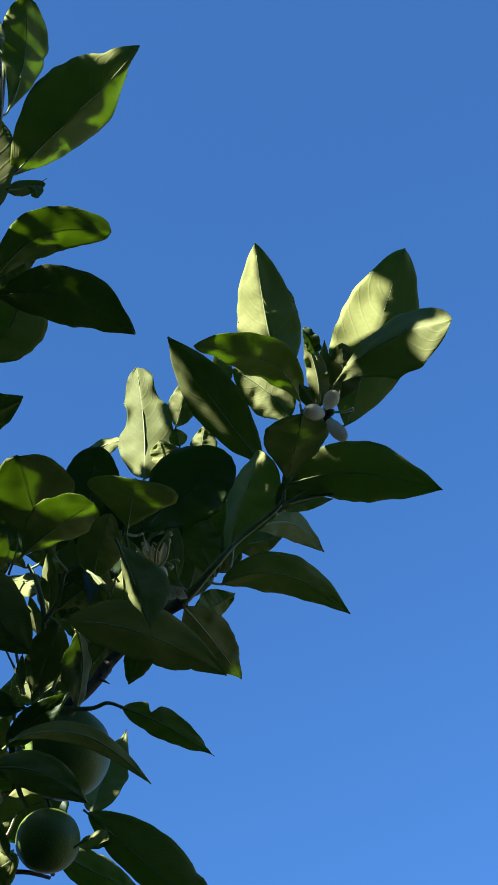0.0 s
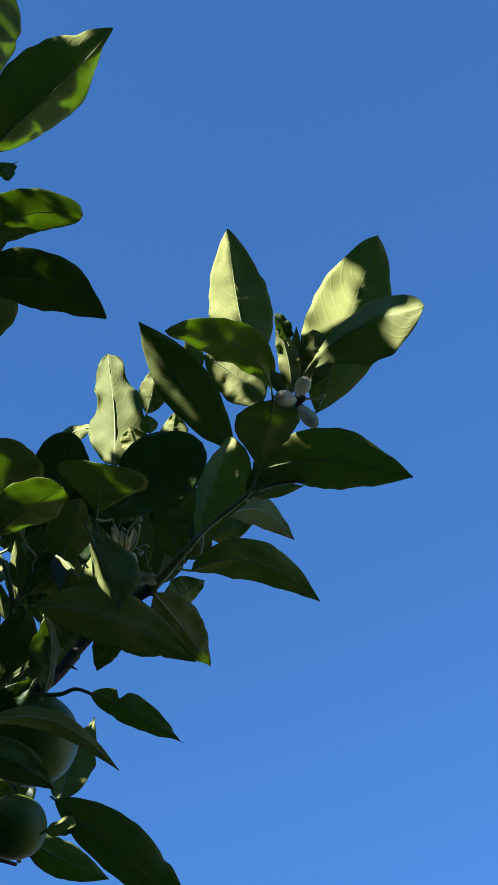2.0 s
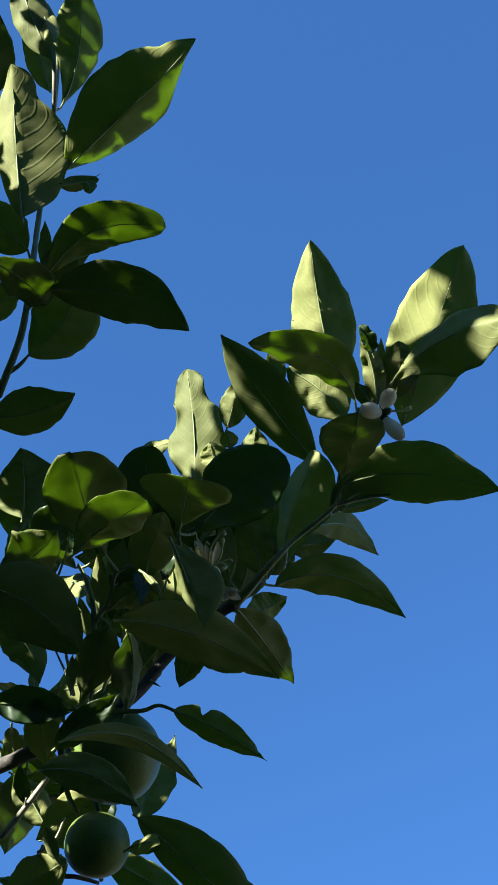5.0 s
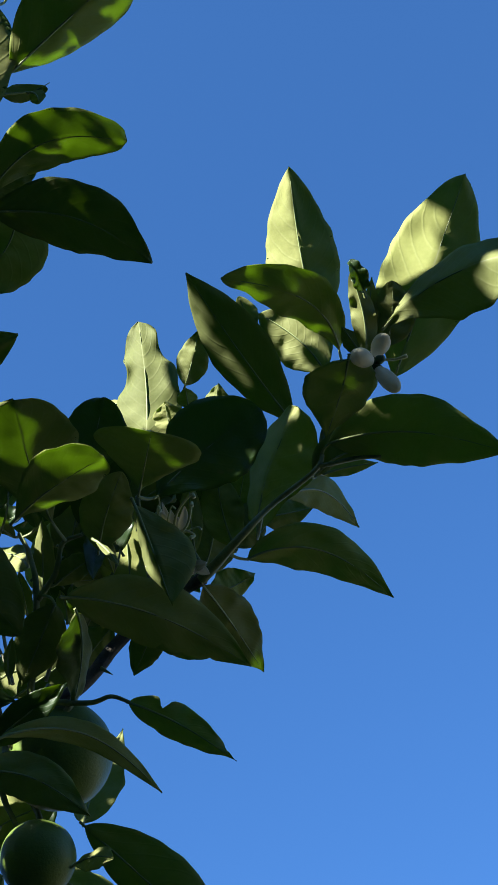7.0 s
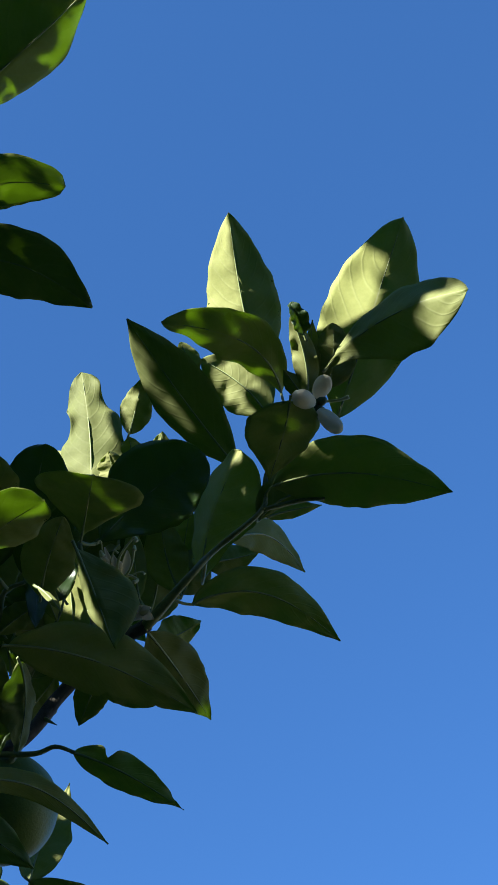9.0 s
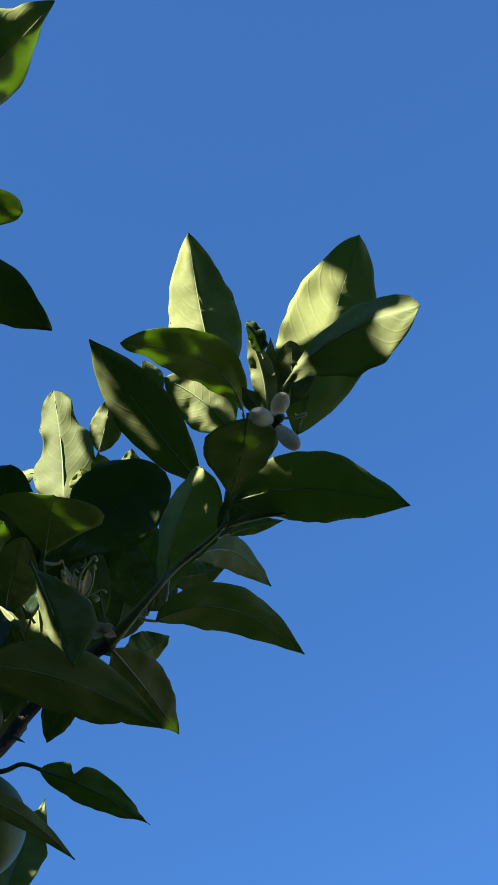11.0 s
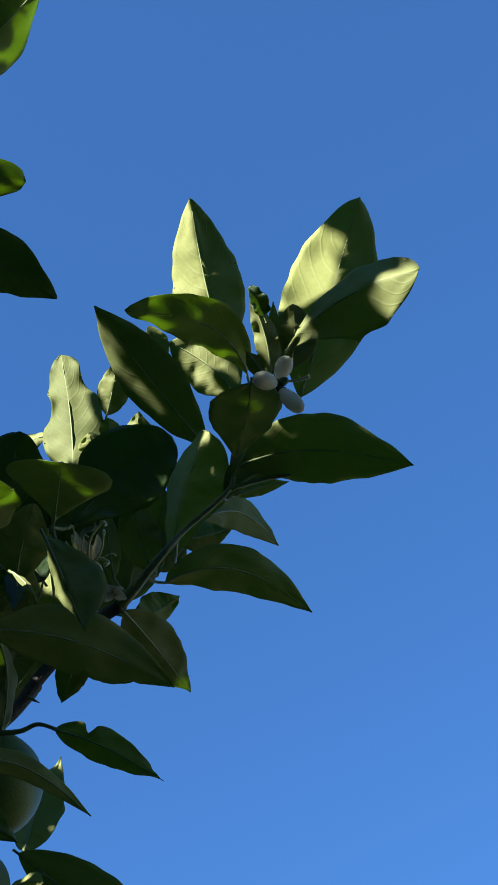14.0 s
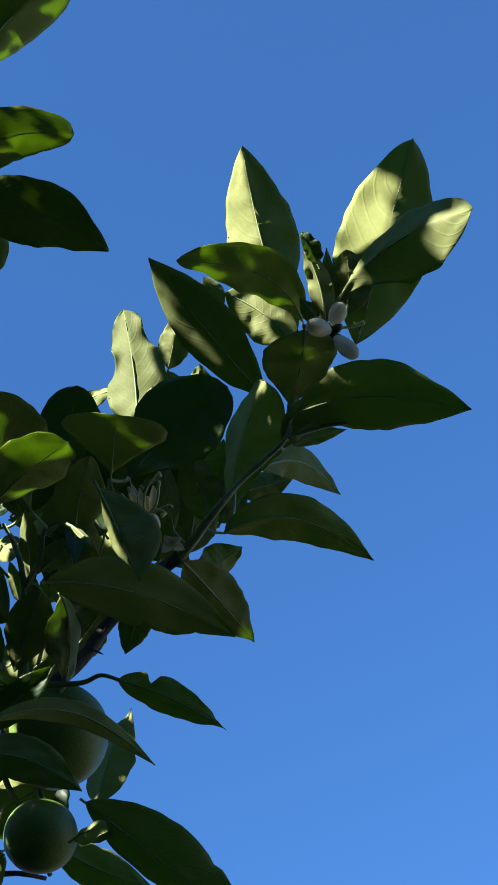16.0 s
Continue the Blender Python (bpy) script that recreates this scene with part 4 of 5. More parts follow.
twig(TREE, ((-0.1532, 0.7695, 2.1944), (-0.1587, 0.7583, 2.2031), (-0.1669, 0.7548, 2.2185)), (0.0009, 0.0007, 0.0004))
twig(TREE, ((-0.1302, 0.7579, 2.2280), (-0.1313, 0.7395, 2.2423), (-0.1332, 0.7282, 2.2638)), (0.0010, 0.0008, 0.0004))
twig(TREE, ((-0.1092, 0.6947, 2.2572), (-0.1161, 0.6874, 2.2629), (-0.1261, 0.6871, 2.2759)), (0.0009, 0.0007, 0.0004))
twig(TREE, ((-0.1405, 0.6886, 2.2323), (-0.1572, 0.6801, 2.2389), (-0.1744, 0.6787, 2.2527)), (0.0009, 0.0007, 0.0003))
twig(TREE, ((-0.0850, 0.6999, 2.2656), (-0.0782, 0.6884, 2.2746), (-0.0760, 0.6838, 2.2909)), (0.0010, 0.0008, 0.0004))
twig(TREE, ((-0.1472, 0.6616, 2.2596), (-0.1414, 0.6473, 2.2708), (-0.1415, 0.6395, 2.2896)), (0.0009, 0.0007, 0.0004))
twig(TREE, ((-0.1770, 0.7630, 2.1214), (-0.1568, 0.7427, 2.1372), (-0.1457, 0.7311, 2.1463)), (0.0020, 0.0019, 0.0017), material=PALE_TWIG)
twig(TREE, ((-0.1616, 0.7474, 2.1336), (-0.1601, 0.7395, 2.1347)), (0.0009, 0.0005), material=PALE_TWIG)
twig(TREE, ((-0.0890, 0.7269, 2.2257), (-0.0788, 0.7235, 2.2157)), (0.0020, 0.0002), name="thorn")

# fruit
fruit((-0.1086, 0.7473, 2.1756), 0.0322)
fruit((-0.1156, 0.7684, 2.1205), 0.0214)

# blossom
CLUSTER = thing("blossom_cluster", (0.0598, 0.5642, 2.3021), "cluster of closed cream buds at the branch tip", "flower", "citrus blossom on the branch")
bud(CLUSTER, (0.0677, 0.5574, 2.3011), (-1.1880, -1.6010, -1.6679), 0.0260, 0.0116, 1)
bud(CLUSTER, (0.0711, 0.5633, 2.3155), (0.3712, -2.0067, -0.9702), 0.0226, 0.0110, 2)
bud(CLUSTER, (0.0699, 0.5597, 2.2992), (1.1390, 0.1460, -2.0176), 0.0232, 0.0105, 3)
twig(CLUSTER, ((0.0687, 0.5603, 2.3026), (0.0721, 0.5559, 2.3010), (0.0746, 0.5538, 2.3000)), (0.0012, 0.0029, 0.0016), CALYX, "ovary", 4, 9, 0.1)
twig(CLUSTER, ((0.0748, 0.5592, 2.3060), (0.0821, 0.5571, 2.3038), (0.0879, 0.5544, 2.3034)), (0.0009, 0.0008, 0.0013), PISTIL, "pistil", 4, 7, 0.1)
twig(CLUSTER, ((0.0541, 0.5651, 2.3014), (0.0598, 0.5657, 2.3009), (0.0697, 0.5621, 2.3062)), (0.0016, 0.0013, 0.0012), GREEN_TWIG, "stalk", 4, 7, 0.1)
petal(CLUSTER, (0.0650, 0.5693, 2.3108), (0.0711, 0.5771, 2.3047), 0.008, (-0.0650, -0.5693, -0.7608))
OLD = thing("blossom_remains", (-0.0440, 0.6222, 2.2187), "spent blossom with pale stamens and bare pistils", "flower", "citrus blossom on the branch")
twig(OLD, ((-0.0430, 0.6138, 2.2079), (-0.0533, 0.6089, 2.2053), (-0.0591, 0.5999, 2.2085), (-0.0606, 0.6014, 2.2049)), (0.0009, 0.0007, 0.0006, 0.0012), PISTIL, "pistil", 4, 6, 0.1)
twig(OLD, ((-0.0409, 0.6116, 2.2105), (-0.0450, 0.6019, 2.2118), (-0.0431, 0.5929, 2.2150), (-0.0409, 0.5923, 2.2129)), (0.0005, 0.0004, 0.0004, 0.0007), PISTIL, "stamen", 4, 6, 0.1)
twig(OLD, ((-0.0451, 0.6260, 2.2281), (-0.0491, 0.6142, 2.2310), (-0.0508, 0.6032, 2.2357), (-0.0532, 0.6031, 2.2333)), (0.0005, 0.0004, 0.0004, 0.0007), PISTIL, "stamen", 4, 6, 0.1)
twig(OLD, ((-0.0444, 0.6209, 2.2190), (-0.0490, 0.6108, 2.2206), (-0.0507, 0.6011, 2.2244), (-0.0493, 0.6015, 2.2215)), (0.0009, 0.0007, 0.0006, 0.0012), PISTIL, "pistil", 4, 6, 0.1)
twig(OLD, ((-0.0405, 0.6268, 2.2257), (-0.0425, 0.6178, 2.2264), (-0.0498, 0.6160, 2.2240), (-0.0498, 0.6157, 2.2217)), (0.0005, 0.0004, 0.0004, 0.0007), PISTIL, "stamen", 4, 6, 0.1)
twig(OLD, ((-0.0420, 0.6239, 2.2211), (-0.0366, 0.6162, 2.2207), (-0.0296, 0.6118, 2.2204), (-0.0271, 0.6114, 2.2182)), (0.0005, 0.0004, 0.0004, 0.0007), PISTIL, "stamen", 4, 6, 0.1)
twig(OLD, ((-0.0435, 0.6111, 2.2077), (-0.0348, 0.6010, 2.2092), (-0.0323, 0.5898, 2.2142), (-0.0322, 0.5895, 2.2119)), (0.0009, 0.0007, 0.0006, 0.0012), PISTIL, "pistil", 4, 6, 0.1)
twig(OLD, ((-0.0415, 0.6120, 2.2105), (-0.0514, 0.6049, 2.2097), (-0.0614, 0.5993, 2.2103), (-0.0599, 0.5990, 2.2080)), (0.0005, 0.0004, 0.0004, 0.0007), PISTIL, "stamen", 4, 6, 0.1)
twig(OLD, ((-0.0440, 0.6097, 2.2097), (-0.0495, 0.6018, 2.2096), (-0.0531, 0.5941, 2.2118), (-0.0509, 0.5953, 2.2083)), (0.0005, 0.0004, 0.0004, 0.0007), PISTIL, "stamen", 4, 6, 0.1)
twig(OLD, ((-0.0418, 0.6055, 2.2069), (-0.0399, 0.5928, 2.2104), (-0.0326, 0.5833, 2.2140), (-0.0309, 0.5832, 2.2116)), (0.0009, 0.0007, 0.0006, 0.0012), PISTIL, "pistil", 4, 6, 0.1)
twig(OLD, ((-0.0405, 0.6147, 2.2151), (-0.0484, 0.6088, 2.2133), (-0.0529, 0.6011, 2.2156), (-0.0533, 0.6013, 2.2128)), (0.0005, 0.0004, 0.0004, 0.0007), PISTIL, "stamen", 4, 6, 0.1)
twig(OLD, ((-0.0420, 0.6224, 2.2239), (-0.0489, 0.6195, 2.2198), (-0.0522, 0.6125, 2.2215), (-0.0519, 0.6125, 2.2189)), (0.0005, 0.0004, 0.0004, 0.0007), PISTIL, "stamen", 4, 6, 0.1)
twig(OLD, ((-0.0421, 0.6199, 2.2170), (-0.0381, 0.6113, 2.2174), (-0.0308, 0.6112, 2.2136), (-0.0331, 0.6113, 2.2110)), (0.0009, 0.0007, 0.0006, 0.0012), PISTIL, "pistil", 4, 6, 0.1)
petal(OLD, (-0.0445, 0.6145, 2.2184), (-0.0512, 0.6049, 2.2132), 0.006, (0.3445, -0.6145, -0.4684))
petal(OLD, (-0.0431, 0.6159, 2.2172), (-0.0519, 0.6097, 2.2094), 0.006, (0.3431, -0.6159, -0.4672))
petal(OLD, (-0.0416, 0.6188, 2.2150), (-0.0440, 0.5978, 2.2187), 0.005, (0.3416, -0.6188, -0.4650))
petal(OLD, (-0.0402, 0.6159, 2.2172), (-0.0362, 0.5964, 2.2198), 0.006, (0.3402, -0.6159, -0.4672))
petal(OLD, (-0.0431, 0.6188, 2.2150), (-0.0483, 0.5950, 2.2209), 0.004, (0.3431, -0.6188, -0.4650))
bud(OLD, (-0.0368, 0.6265, 2.2153), (-0.2476, -1.3977, -0.1770), 0.0143, 0.0080, 1)
petal(OLD, (-0.0305, 0.6389, 2.2183), (-0.0241, 0.6316, 2.2139), 0.006, (0.0305, -0.6389, -0.6683))
petal(OLD, (-0.0305, 0.6389, 2.2183), (-0.0350, 0.6374, 2.2094), 0.006, (0.0305, -0.6389, -0.6683))
petal(OLD, (-0.0305, 0.6389, 2.2183), (-0.0223, 0.6365, 2.2100), 0.006, (0.0305, -0.6389, -0.6683))
petal(OLD, (-0.0305, 0.6389, 2.2183), (-0.0332, 0.6299, 2.2152), 0.006, (0.0305, -0.6389, -0.6683))
bud(OLD, (-0.0448, 0.6150, 2.2243), (-0.3916, -1.5780, -0.6706), 0.0176, 0.0051, 2)
bud(OLD, (-0.0433, 0.6179, 2.2220), (0.3578, -1.6674, -0.6008), 0.0181, 0.0047, 2)
bud(OLD, (-0.0470, 0.6199, 2.2205), (-0.4954, -1.2193, -0.9509), 0.0162, 0.0044, 2)

# spots the unseen leaf screen lets the sun onto, and spots it shades
sun_gap((0.0151, 0.5433, 2.4204), 0.0090)
sun_gap((0.0175, 0.5546, 2.4080), 0.0074)
sun_gap((0.0199, 0.5254, 2.4300), 0.0057)
sun_gap((0.0227, 0.5149, 2.4359), 0.0033)
sun_gap((-0.0860, 0.7550, 2.5564), 0.0101)
sun_gap((-0.0839, 0.7442, 2.5715), 0.0111)
sun_gap((-0.0842, 0.7613, 2.5357), 0.0120)
sun_gap((-0.0795, 0.7342, 2.5923), 0.0061)
sun_gap((-0.1039, 0.7714, 2.5472), 0.0061)
sun_gap((0.0191, 0.5348, 2.4222), 0.0057)
sun_gap((0.0175, 0.5488, 2.4139), 0.0057)
sun_gap((-0.0890, 0.3692, 2.4476), 0.0019)
sun_gap((-0.0742, 0.3734, 2.4465), 0.0023)
sun_gap((-0.0672, 0.3684, 2.4534), 0.0020)
sun_gap((-0.1467, 0.3896, 2.4484), 0.0016)
sun_gap((-0.0964, 0.4264, 2.4351), 0.0063)
sun_gap((-0.0848, 0.4088, 2.4363), 0.0063)
sun_gap((-0.0752, 0.3955, 2.4390), 0.0047)
sun_gap((-0.1181, 0.4300, 2.4186), 0.0047)
sun_gap((-0.1495, 0.7096, 2.3095), 0.0076)
sun_gap((-0.1227, 0.6702, 2.2703), 0.0040)
sun_gap((-0.1391, 0.7199, 2.2819), 0.0041)
sun_gap((-0.0807, 0.7333, 2.0956), 0.0040)
sun_gap((-0.0765, 0.6131, 2.1995), 0.0025)
sun_gap((-0.1318, 0.6786, 2.1877), 0.0030)
sun_gap((-0.0976, 0.6826, 2.2120), 0.0038)
sun_gap((-0.0966, 0.6988, 2.2016), 0.0038)
sun_gap((-0.0997, 0.7068, 2.1913), 0.0031)
sun_gap((-0.1182, 0.6977, 2.2109), 0.0035)
sun_gap((-0.1072, 0.6926, 2.2190), 0.0023)
sun_gap((-0.1565, 0.7407, 2.1365), 0.0031)
sun_gap((-0.1542, 0.6265, 2.2508), 0.0034)
sun_gap((-0.1433, 0.7096, 2.1888), 0.0035)
sun_gap((-0.1310, 0.6785, 2.1876), 0.0023)
sun_gap((-0.0960, 0.7398, 2.2618), 0.0025)
sun_gap((-0.1411, 0.7393, 2.1023), 0.0030)
sun_gap((-0.1252, 0.8890, 2.2442), 0.0023)
sun_gap((-0.0421, 0.6931, 2.5093), 0.0066)
sun_gap((-0.0181, 0.7070, 2.4692), 0.0065)
sun_gap((-0.0567, 0.7585, 2.5081), 0.0078)
sun_gap((-0.1673, 0.3554, 2.4756), 0.0036)
sun_gap((-0.1626, 0.3609, 2.4647), 0.0036)
sun_gap((-0.1584, 0.3680, 2.4562), 0.0028)
sun_gap((-0.1539, 0.3553, 2.4753), 0.0024)
sun_gap((-0.1483, 0.3598, 2.4572), 0.0024)
sun_gap((-0.1378, 0.3656, 2.4918), 0.0029)
sun_gap((-0.1321, 0.3874, 2.4764), 0.0032)
sun_gap((-0.1183, 0.6890, 2.2181), 0.0046)
sun_gap((-0.0985, 0.6925, 2.2059), 0.0038)
sun_gap((-0.0949, 0.7056, 2.1977), 0.0035)
sun_gap((-0.0949, 0.3727, 2.4439), 0.0019)
sun_gap((-0.0753, 0.3707, 2.4494), 0.0027)
sun_gap((-0.0709, 0.3749, 2.4463), 0.0023)
sun_gap((-0.1109, 0.4284, 2.4238), 0.0031)
sun_gap((-0.0900, 0.4161, 2.4352), 0.0031)
sun_gap((-0.0276, 0.5841, 2.3806), 0.0016)
sun_gap((-0.1602, 0.6352, 2.2464), 0.0034)
sun_gap((-0.1228, 0.6829, 2.2609), 0.0028)
sun_gap((-0.0545, 0.5704, 2.2484), 0.0018)
sun_gap((0.0599, 0.5411, 2.2853), 0.0011)
sun_gap((0.0740, 0.5448, 2.3041), 0.0019)
sun_gap((-0.1620, 0.7465, 2.1320), 0.0027)
sun_gap((-0.1528, 0.7385, 2.1384), 0.0023)
sun_gap((-0.1395, 0.7093, 2.1886), 0.0035)
sun_gap((-0.1441, 0.7578, 2.3389), 0.0026)
sun_gap((-0.1711, 0.3667, 2.4945), 0.0047)
sun_shade((-0.0004, 0.6014, 2.3618), 0.0032)
sun_shade((-0.0085, 0.5967, 2.3690), 0.0032)
sun_shade((0.0158, 0.6157, 2.3506), 0.0032)
sun_shade((-0.1220, 0.3948, 2.4285), 0.0031)
sun_shade((0.0191, 0.6185, 2.3062), 0.0047)
sun_shade((0.0094, 0.6375, 2.2922), 0.0039)
sun_shade((-0.1690, 0.6397, 2.2133), 0.0060)
sun_shade((-0.1667, 0.6474, 2.2040), 0.0052)
sun_shade((-0.1601, 0.6426, 2.2127), 0.0045)
sun_shade((-0.1490, 0.6547, 2.2026), 0.0045)
sun_shade((-0.1192, 0.6897, 2.1199), 0.0051)
sun_shade((-0.1085, 0.6930, 2.1151), 0.0043)
sun_shade((-0.1293, 0.6925, 2.1147), 0.0043)
sun_shade((-0.0980, 0.7002, 2.1087), 0.0036)
sun_shade((-0.0414, 0.6589, 2.2172), 0.0034)
sun_shade((-0.0506, 0.6623, 2.2118), 0.0030)
sun_shade((-0.0154, 0.6494, 2.2369), 0.0034)
sun_shade((-0.0004, 0.6941, 2.3049), 0.0029)
sun_shade((-0.0288, 0.6643, 2.2350), 0.0034)
sun_shade((0.0110, 0.6309, 2.2585), 0.0027)
sun_shade((-0.0265, 0.7223, 2.1682), 0.0038)
sun_shade((-0.0452, 0.7159, 2.1762), 0.0030)
sun_shade((-0.1201, 0.3964, 2.4276), 0.0039)
sun_shade((-0.1090, 0.4026, 2.4235), 0.0031)
sun_shade((-0.1295, 0.4081, 2.4182), 0.0031)
sun_shade((-0.1514, 0.6414, 2.2177), 0.0060)
sun_shade((-0.1389, 0.6487, 2.2147), 0.0053)
sun_shade((-0.1579, 0.6479, 2.2061), 0.0052)
sun_shade((0.0560, 0.5844, 2.2852), 0.0030)
sun_shade((0.0694, 0.5856, 2.2897), 0.0030)
sun_shade((-0.1333, 0.7516, 2.1181), 0.0053)
sun_shade((-0.0361, 0.7163, 2.1824), 0.0038)
sun_shade((-0.0791, 0.7224, 2.2343), 0.0040)
sun_shade((-0.0845, 0.7245, 2.2256), 0.0032)
sun_shade((0.0304, 0.6190, 2.2885), 0.0035)
sun_shade((-0.0939, 0.3859, 2.4352), 0.0078)
sun_shade((-0.0790, 0.3809, 2.4401), 0.0047)
sun_shade((-0.1198, 0.7441, 2.1167), 0.0098)
sun_shade((-0.1086, 0.7473, 2.1104), 0.0075)
sun_shade((-0.0117, 0.5949, 2.2832), 0.0076)
sun_shade((-0.0229, 0.6013, 2.2732), 0.0060)
sun_shade((-0.0042, 0.5878, 2.2925), 0.0061)
sun_shade((0.0230, 0.6192, 2.3008), 0.0055)
sun_shade((0.0151, 0.6453, 2.2717), 0.0046)
sun_shade((0.1377, 0.5938, 2.2701), 0.0038)
sun_shade((0.0225, 0.6528, 2.2515), 0.0077)
sun_shade((-0.0085, 0.5835, 2.3770), 0.0040)
sun_shade((0.0036, 0.6001, 2.3655), 0.0049)
sun_shade((0.0077, 0.6189, 2.3514), 0.0057)
sun_shade((-0.0004, 0.5892, 2.3724), 0.0040)
sun_shade((0.0238, 0.6206, 2.3470), 0.0057)
sun_shade((0.1119, 0.5911, 2.2756), 0.0060)
sun_shade((-0.1451, 0.4074, 2.3793), 0.0067)
sun_shade((-0.1437, 0.4258, 2.3685), 0.0052)
sun_shade((-0.1051, 0.3889, 2.4330), 0.0078)
sun_shade((-0.1239, 0.4068, 2.4197), 0.0085)
sun_shade((-0.0864, 0.3829, 2.4375), 0.0062)
sun_shade((0.0114, 0.6325, 2.2984), 0.0078)
sun_shade((0.0082, 0.6442, 2.2822), 0.0070)
sun_shade((0.0639, 0.5921, 2.2870), 0.0027)
sun_shade((-0.0004, 0.7424, 2.3108), 0.0085)
sun_shade((0.0971, 0.5774, 2.2885), 0.0060)
sun_shade((0.1045, 0.5813, 2.2842), 0.0090)
sun_shade((0.1303, 0.5927, 2.2716), 0.0075)
sun_shade((-0.0045, 0.5960, 2.3681), 0.0097)
sun_shade((0.0158, 0.6078, 2.3568), 0.0089)
sun_gap((0.0944, 0.5237, 2.3858), 0.0086)
sun_gap((0.0901, 0.5335, 2.3722), 0.0078)
sun_gap((0.1021, 0.5157, 2.3913), 0.0070)
sun_gap((0.1054, 0.5277, 2.3740), 0.0070)
sun_gap((0.0955, 0.5400, 2.3610), 0.0054)
sun_gap((0.1058, 0.5208, 2.3847), 0.0070)
sun_gap((0.0986, 0.5313, 2.3724), 0.0085)
sun_gap((0.0885, 0.5281, 2.3816), 0.0047)
sun_gap((0.1041, 0.5106, 2.3962), 0.0039)
sun_shade((0.1208, 0.5030, 2.4002), 0.0055)
sun_shade((0.1236, 0.4989, 2.4047), 0.0039)
sun_shade((0.1132, 0.5040, 2.4019), 0.0035)
sun_gap((0.1391, 0.4896, 2.3032), 0.0046)
sun_gap((0.1344, 0.4957, 2.3034), 0.0047)
sun_gap((0.1297, 0.5020, 2.3044), 0.0036)
sun_gap((0.1429, 0.4863, 2.3019), 0.0032)
sun_shade((0.1143, 0.5065, 2.3208), 0.0044)
sun_shade((0.1223, 0.4991, 2.3162), 0.0033)
sun_shade((0.1157, 0.5161, 2.3091), 0.0051)
sun_shade((0.1040, 0.5242, 2.3144), 0.0037)
sun_gap((0.0612, 0.5349, 2.3364), 0.0038)
sun_gap((0.0632, 0.5428, 2.3312), 0.0034)
sun_gap((0.0658, 0.5484, 2.3261), 0.0030)
sun_gap((0.0600, 0.5258, 2.3330), 0.0022)
sun_gap((0.0213, 0.5967, 2.3975), 0.0082)
sun_gap((0.0294, 0.5990, 2.3901), 0.0066)
sun_gap((0.0172, 0.6014, 2.3935), 0.0058)
sun_gap((0.0246, 0.6059, 2.3878), 0.0049)
sun_gap((0.0306, 0.5613, 2.3475), 0.0039)
sun_gap((-0.0035, 0.5877, 2.4089), 0.0033)
sun_shade((0.0435, 0.6058, 2.3752), 0.0037)
sun_gap((0.0810, 0.6050, 2.2801), 0.0023)
sun_gap((0.0613, 0.5945, 2.2863), 0.0019)
sun_gap((0.0306, 0.5435, 2.3434), 0.0046)
sun_gap((-0.0284, 0.5850, 2.3807), 0.0053)
sun_gap((-0.0317, 0.5833, 2.3838), 0.0032)
sun_shade((-0.0067, 0.5202, 2.3371), 0.0041)
sun_shade((0.0045, 0.5261, 2.3399), 0.0045)
sun_shade((0.0167, 0.5301, 2.3411), 0.0038)
sun_shade((0.0474, 0.5619, 2.3483), 0.0035)
sun_shade((-0.0130, 0.5234, 2.3344), 0.0026)
sun_shade((0.0760, 0.5828, 2.2904), 0.0038)
sun_shade((0.0686, 0.5884, 2.2883), 0.0034)
sun_shade((0.0889, 0.5856, 2.2849), 0.0034)
sun_gap((0.0368, 0.5455, 2.4050), 0.0028)
sun_gap((0.0347, 0.5505, 2.3981), 0.0032)
sun_gap((0.0349, 0.5289, 2.3475), 0.0027)
sun_gap((0.0312, 0.5345, 2.3457), 0.0023)
sun_gap((-0.1334, 0.5618, 2.2460), 0.0071)
sun_gap((-0.1267, 0.5583, 2.2457), 0.0050)
sun_gap((-0.1375, 0.5688, 2.2450), 0.0043)
sun_gap((-0.1261, 0.5686, 2.2448), 0.0043)
sun_gap((-0.1322, 0.5725, 2.2450), 0.0043)
sun_gap((-0.0840, 0.5562, 2.2093), 0.0041)
sun_gap((-0.0908, 0.5569, 2.2090), 0.0034)
sun_gap((-0.0804, 0.5523, 2.2100), 0.0024)
sun_gap((-0.0967, 0.5582, 2.2084), 0.0021)
sun_shade((-0.1098, 0.5742, 2.2063), 0.0049)
sun_shade((-0.1017, 0.5804, 2.2082), 0.0042)
sun_shade((-0.0958, 0.5705, 2.2084), 0.0028)
sun_shade((-0.1112, 0.5815, 2.2503), 0.0033)
sun_gap((-0.0716, 0.6760, 2.2921), 0.0044)
sun_gap((-0.0719, 0.6907, 2.2991), 0.0049)
sun_gap((-0.0701, 0.6947, 2.2940), 0.0053)
sun_gap((-0.0555, 0.5780, 2.1619), 0.0040)
sun_gap((-0.0526, 0.5802, 2.1555), 0.0033)
sun_shade((-0.0371, 0.5800, 2.1506), 0.0043)
sun_shade((-0.0393, 0.5751, 2.1583), 0.0027)
sun_shade((-0.0326, 0.5788, 2.1565), 0.0033)
sun_gap((-0.0785, 0.4535, 2.3715), 0.0055)
sun_gap((-0.0848, 0.4561, 2.3701), 0.0052)
sun_gap((-0.0911, 0.4616, 2.3710), 0.0033)
sun_gap((-0.0773, 0.4492, 2.3744), 0.0037)
sun_gap((-0.0840, 0.8918, 2.3063), 0.0032)
sun_gap((-0.0855, 0.8945, 2.2843), 0.0032)
sun_gap((-0.0834, 0.8906, 2.3129), 0.0023)
sun_shade((-0.0900, 0.8980, 2.2619), 0.0062)
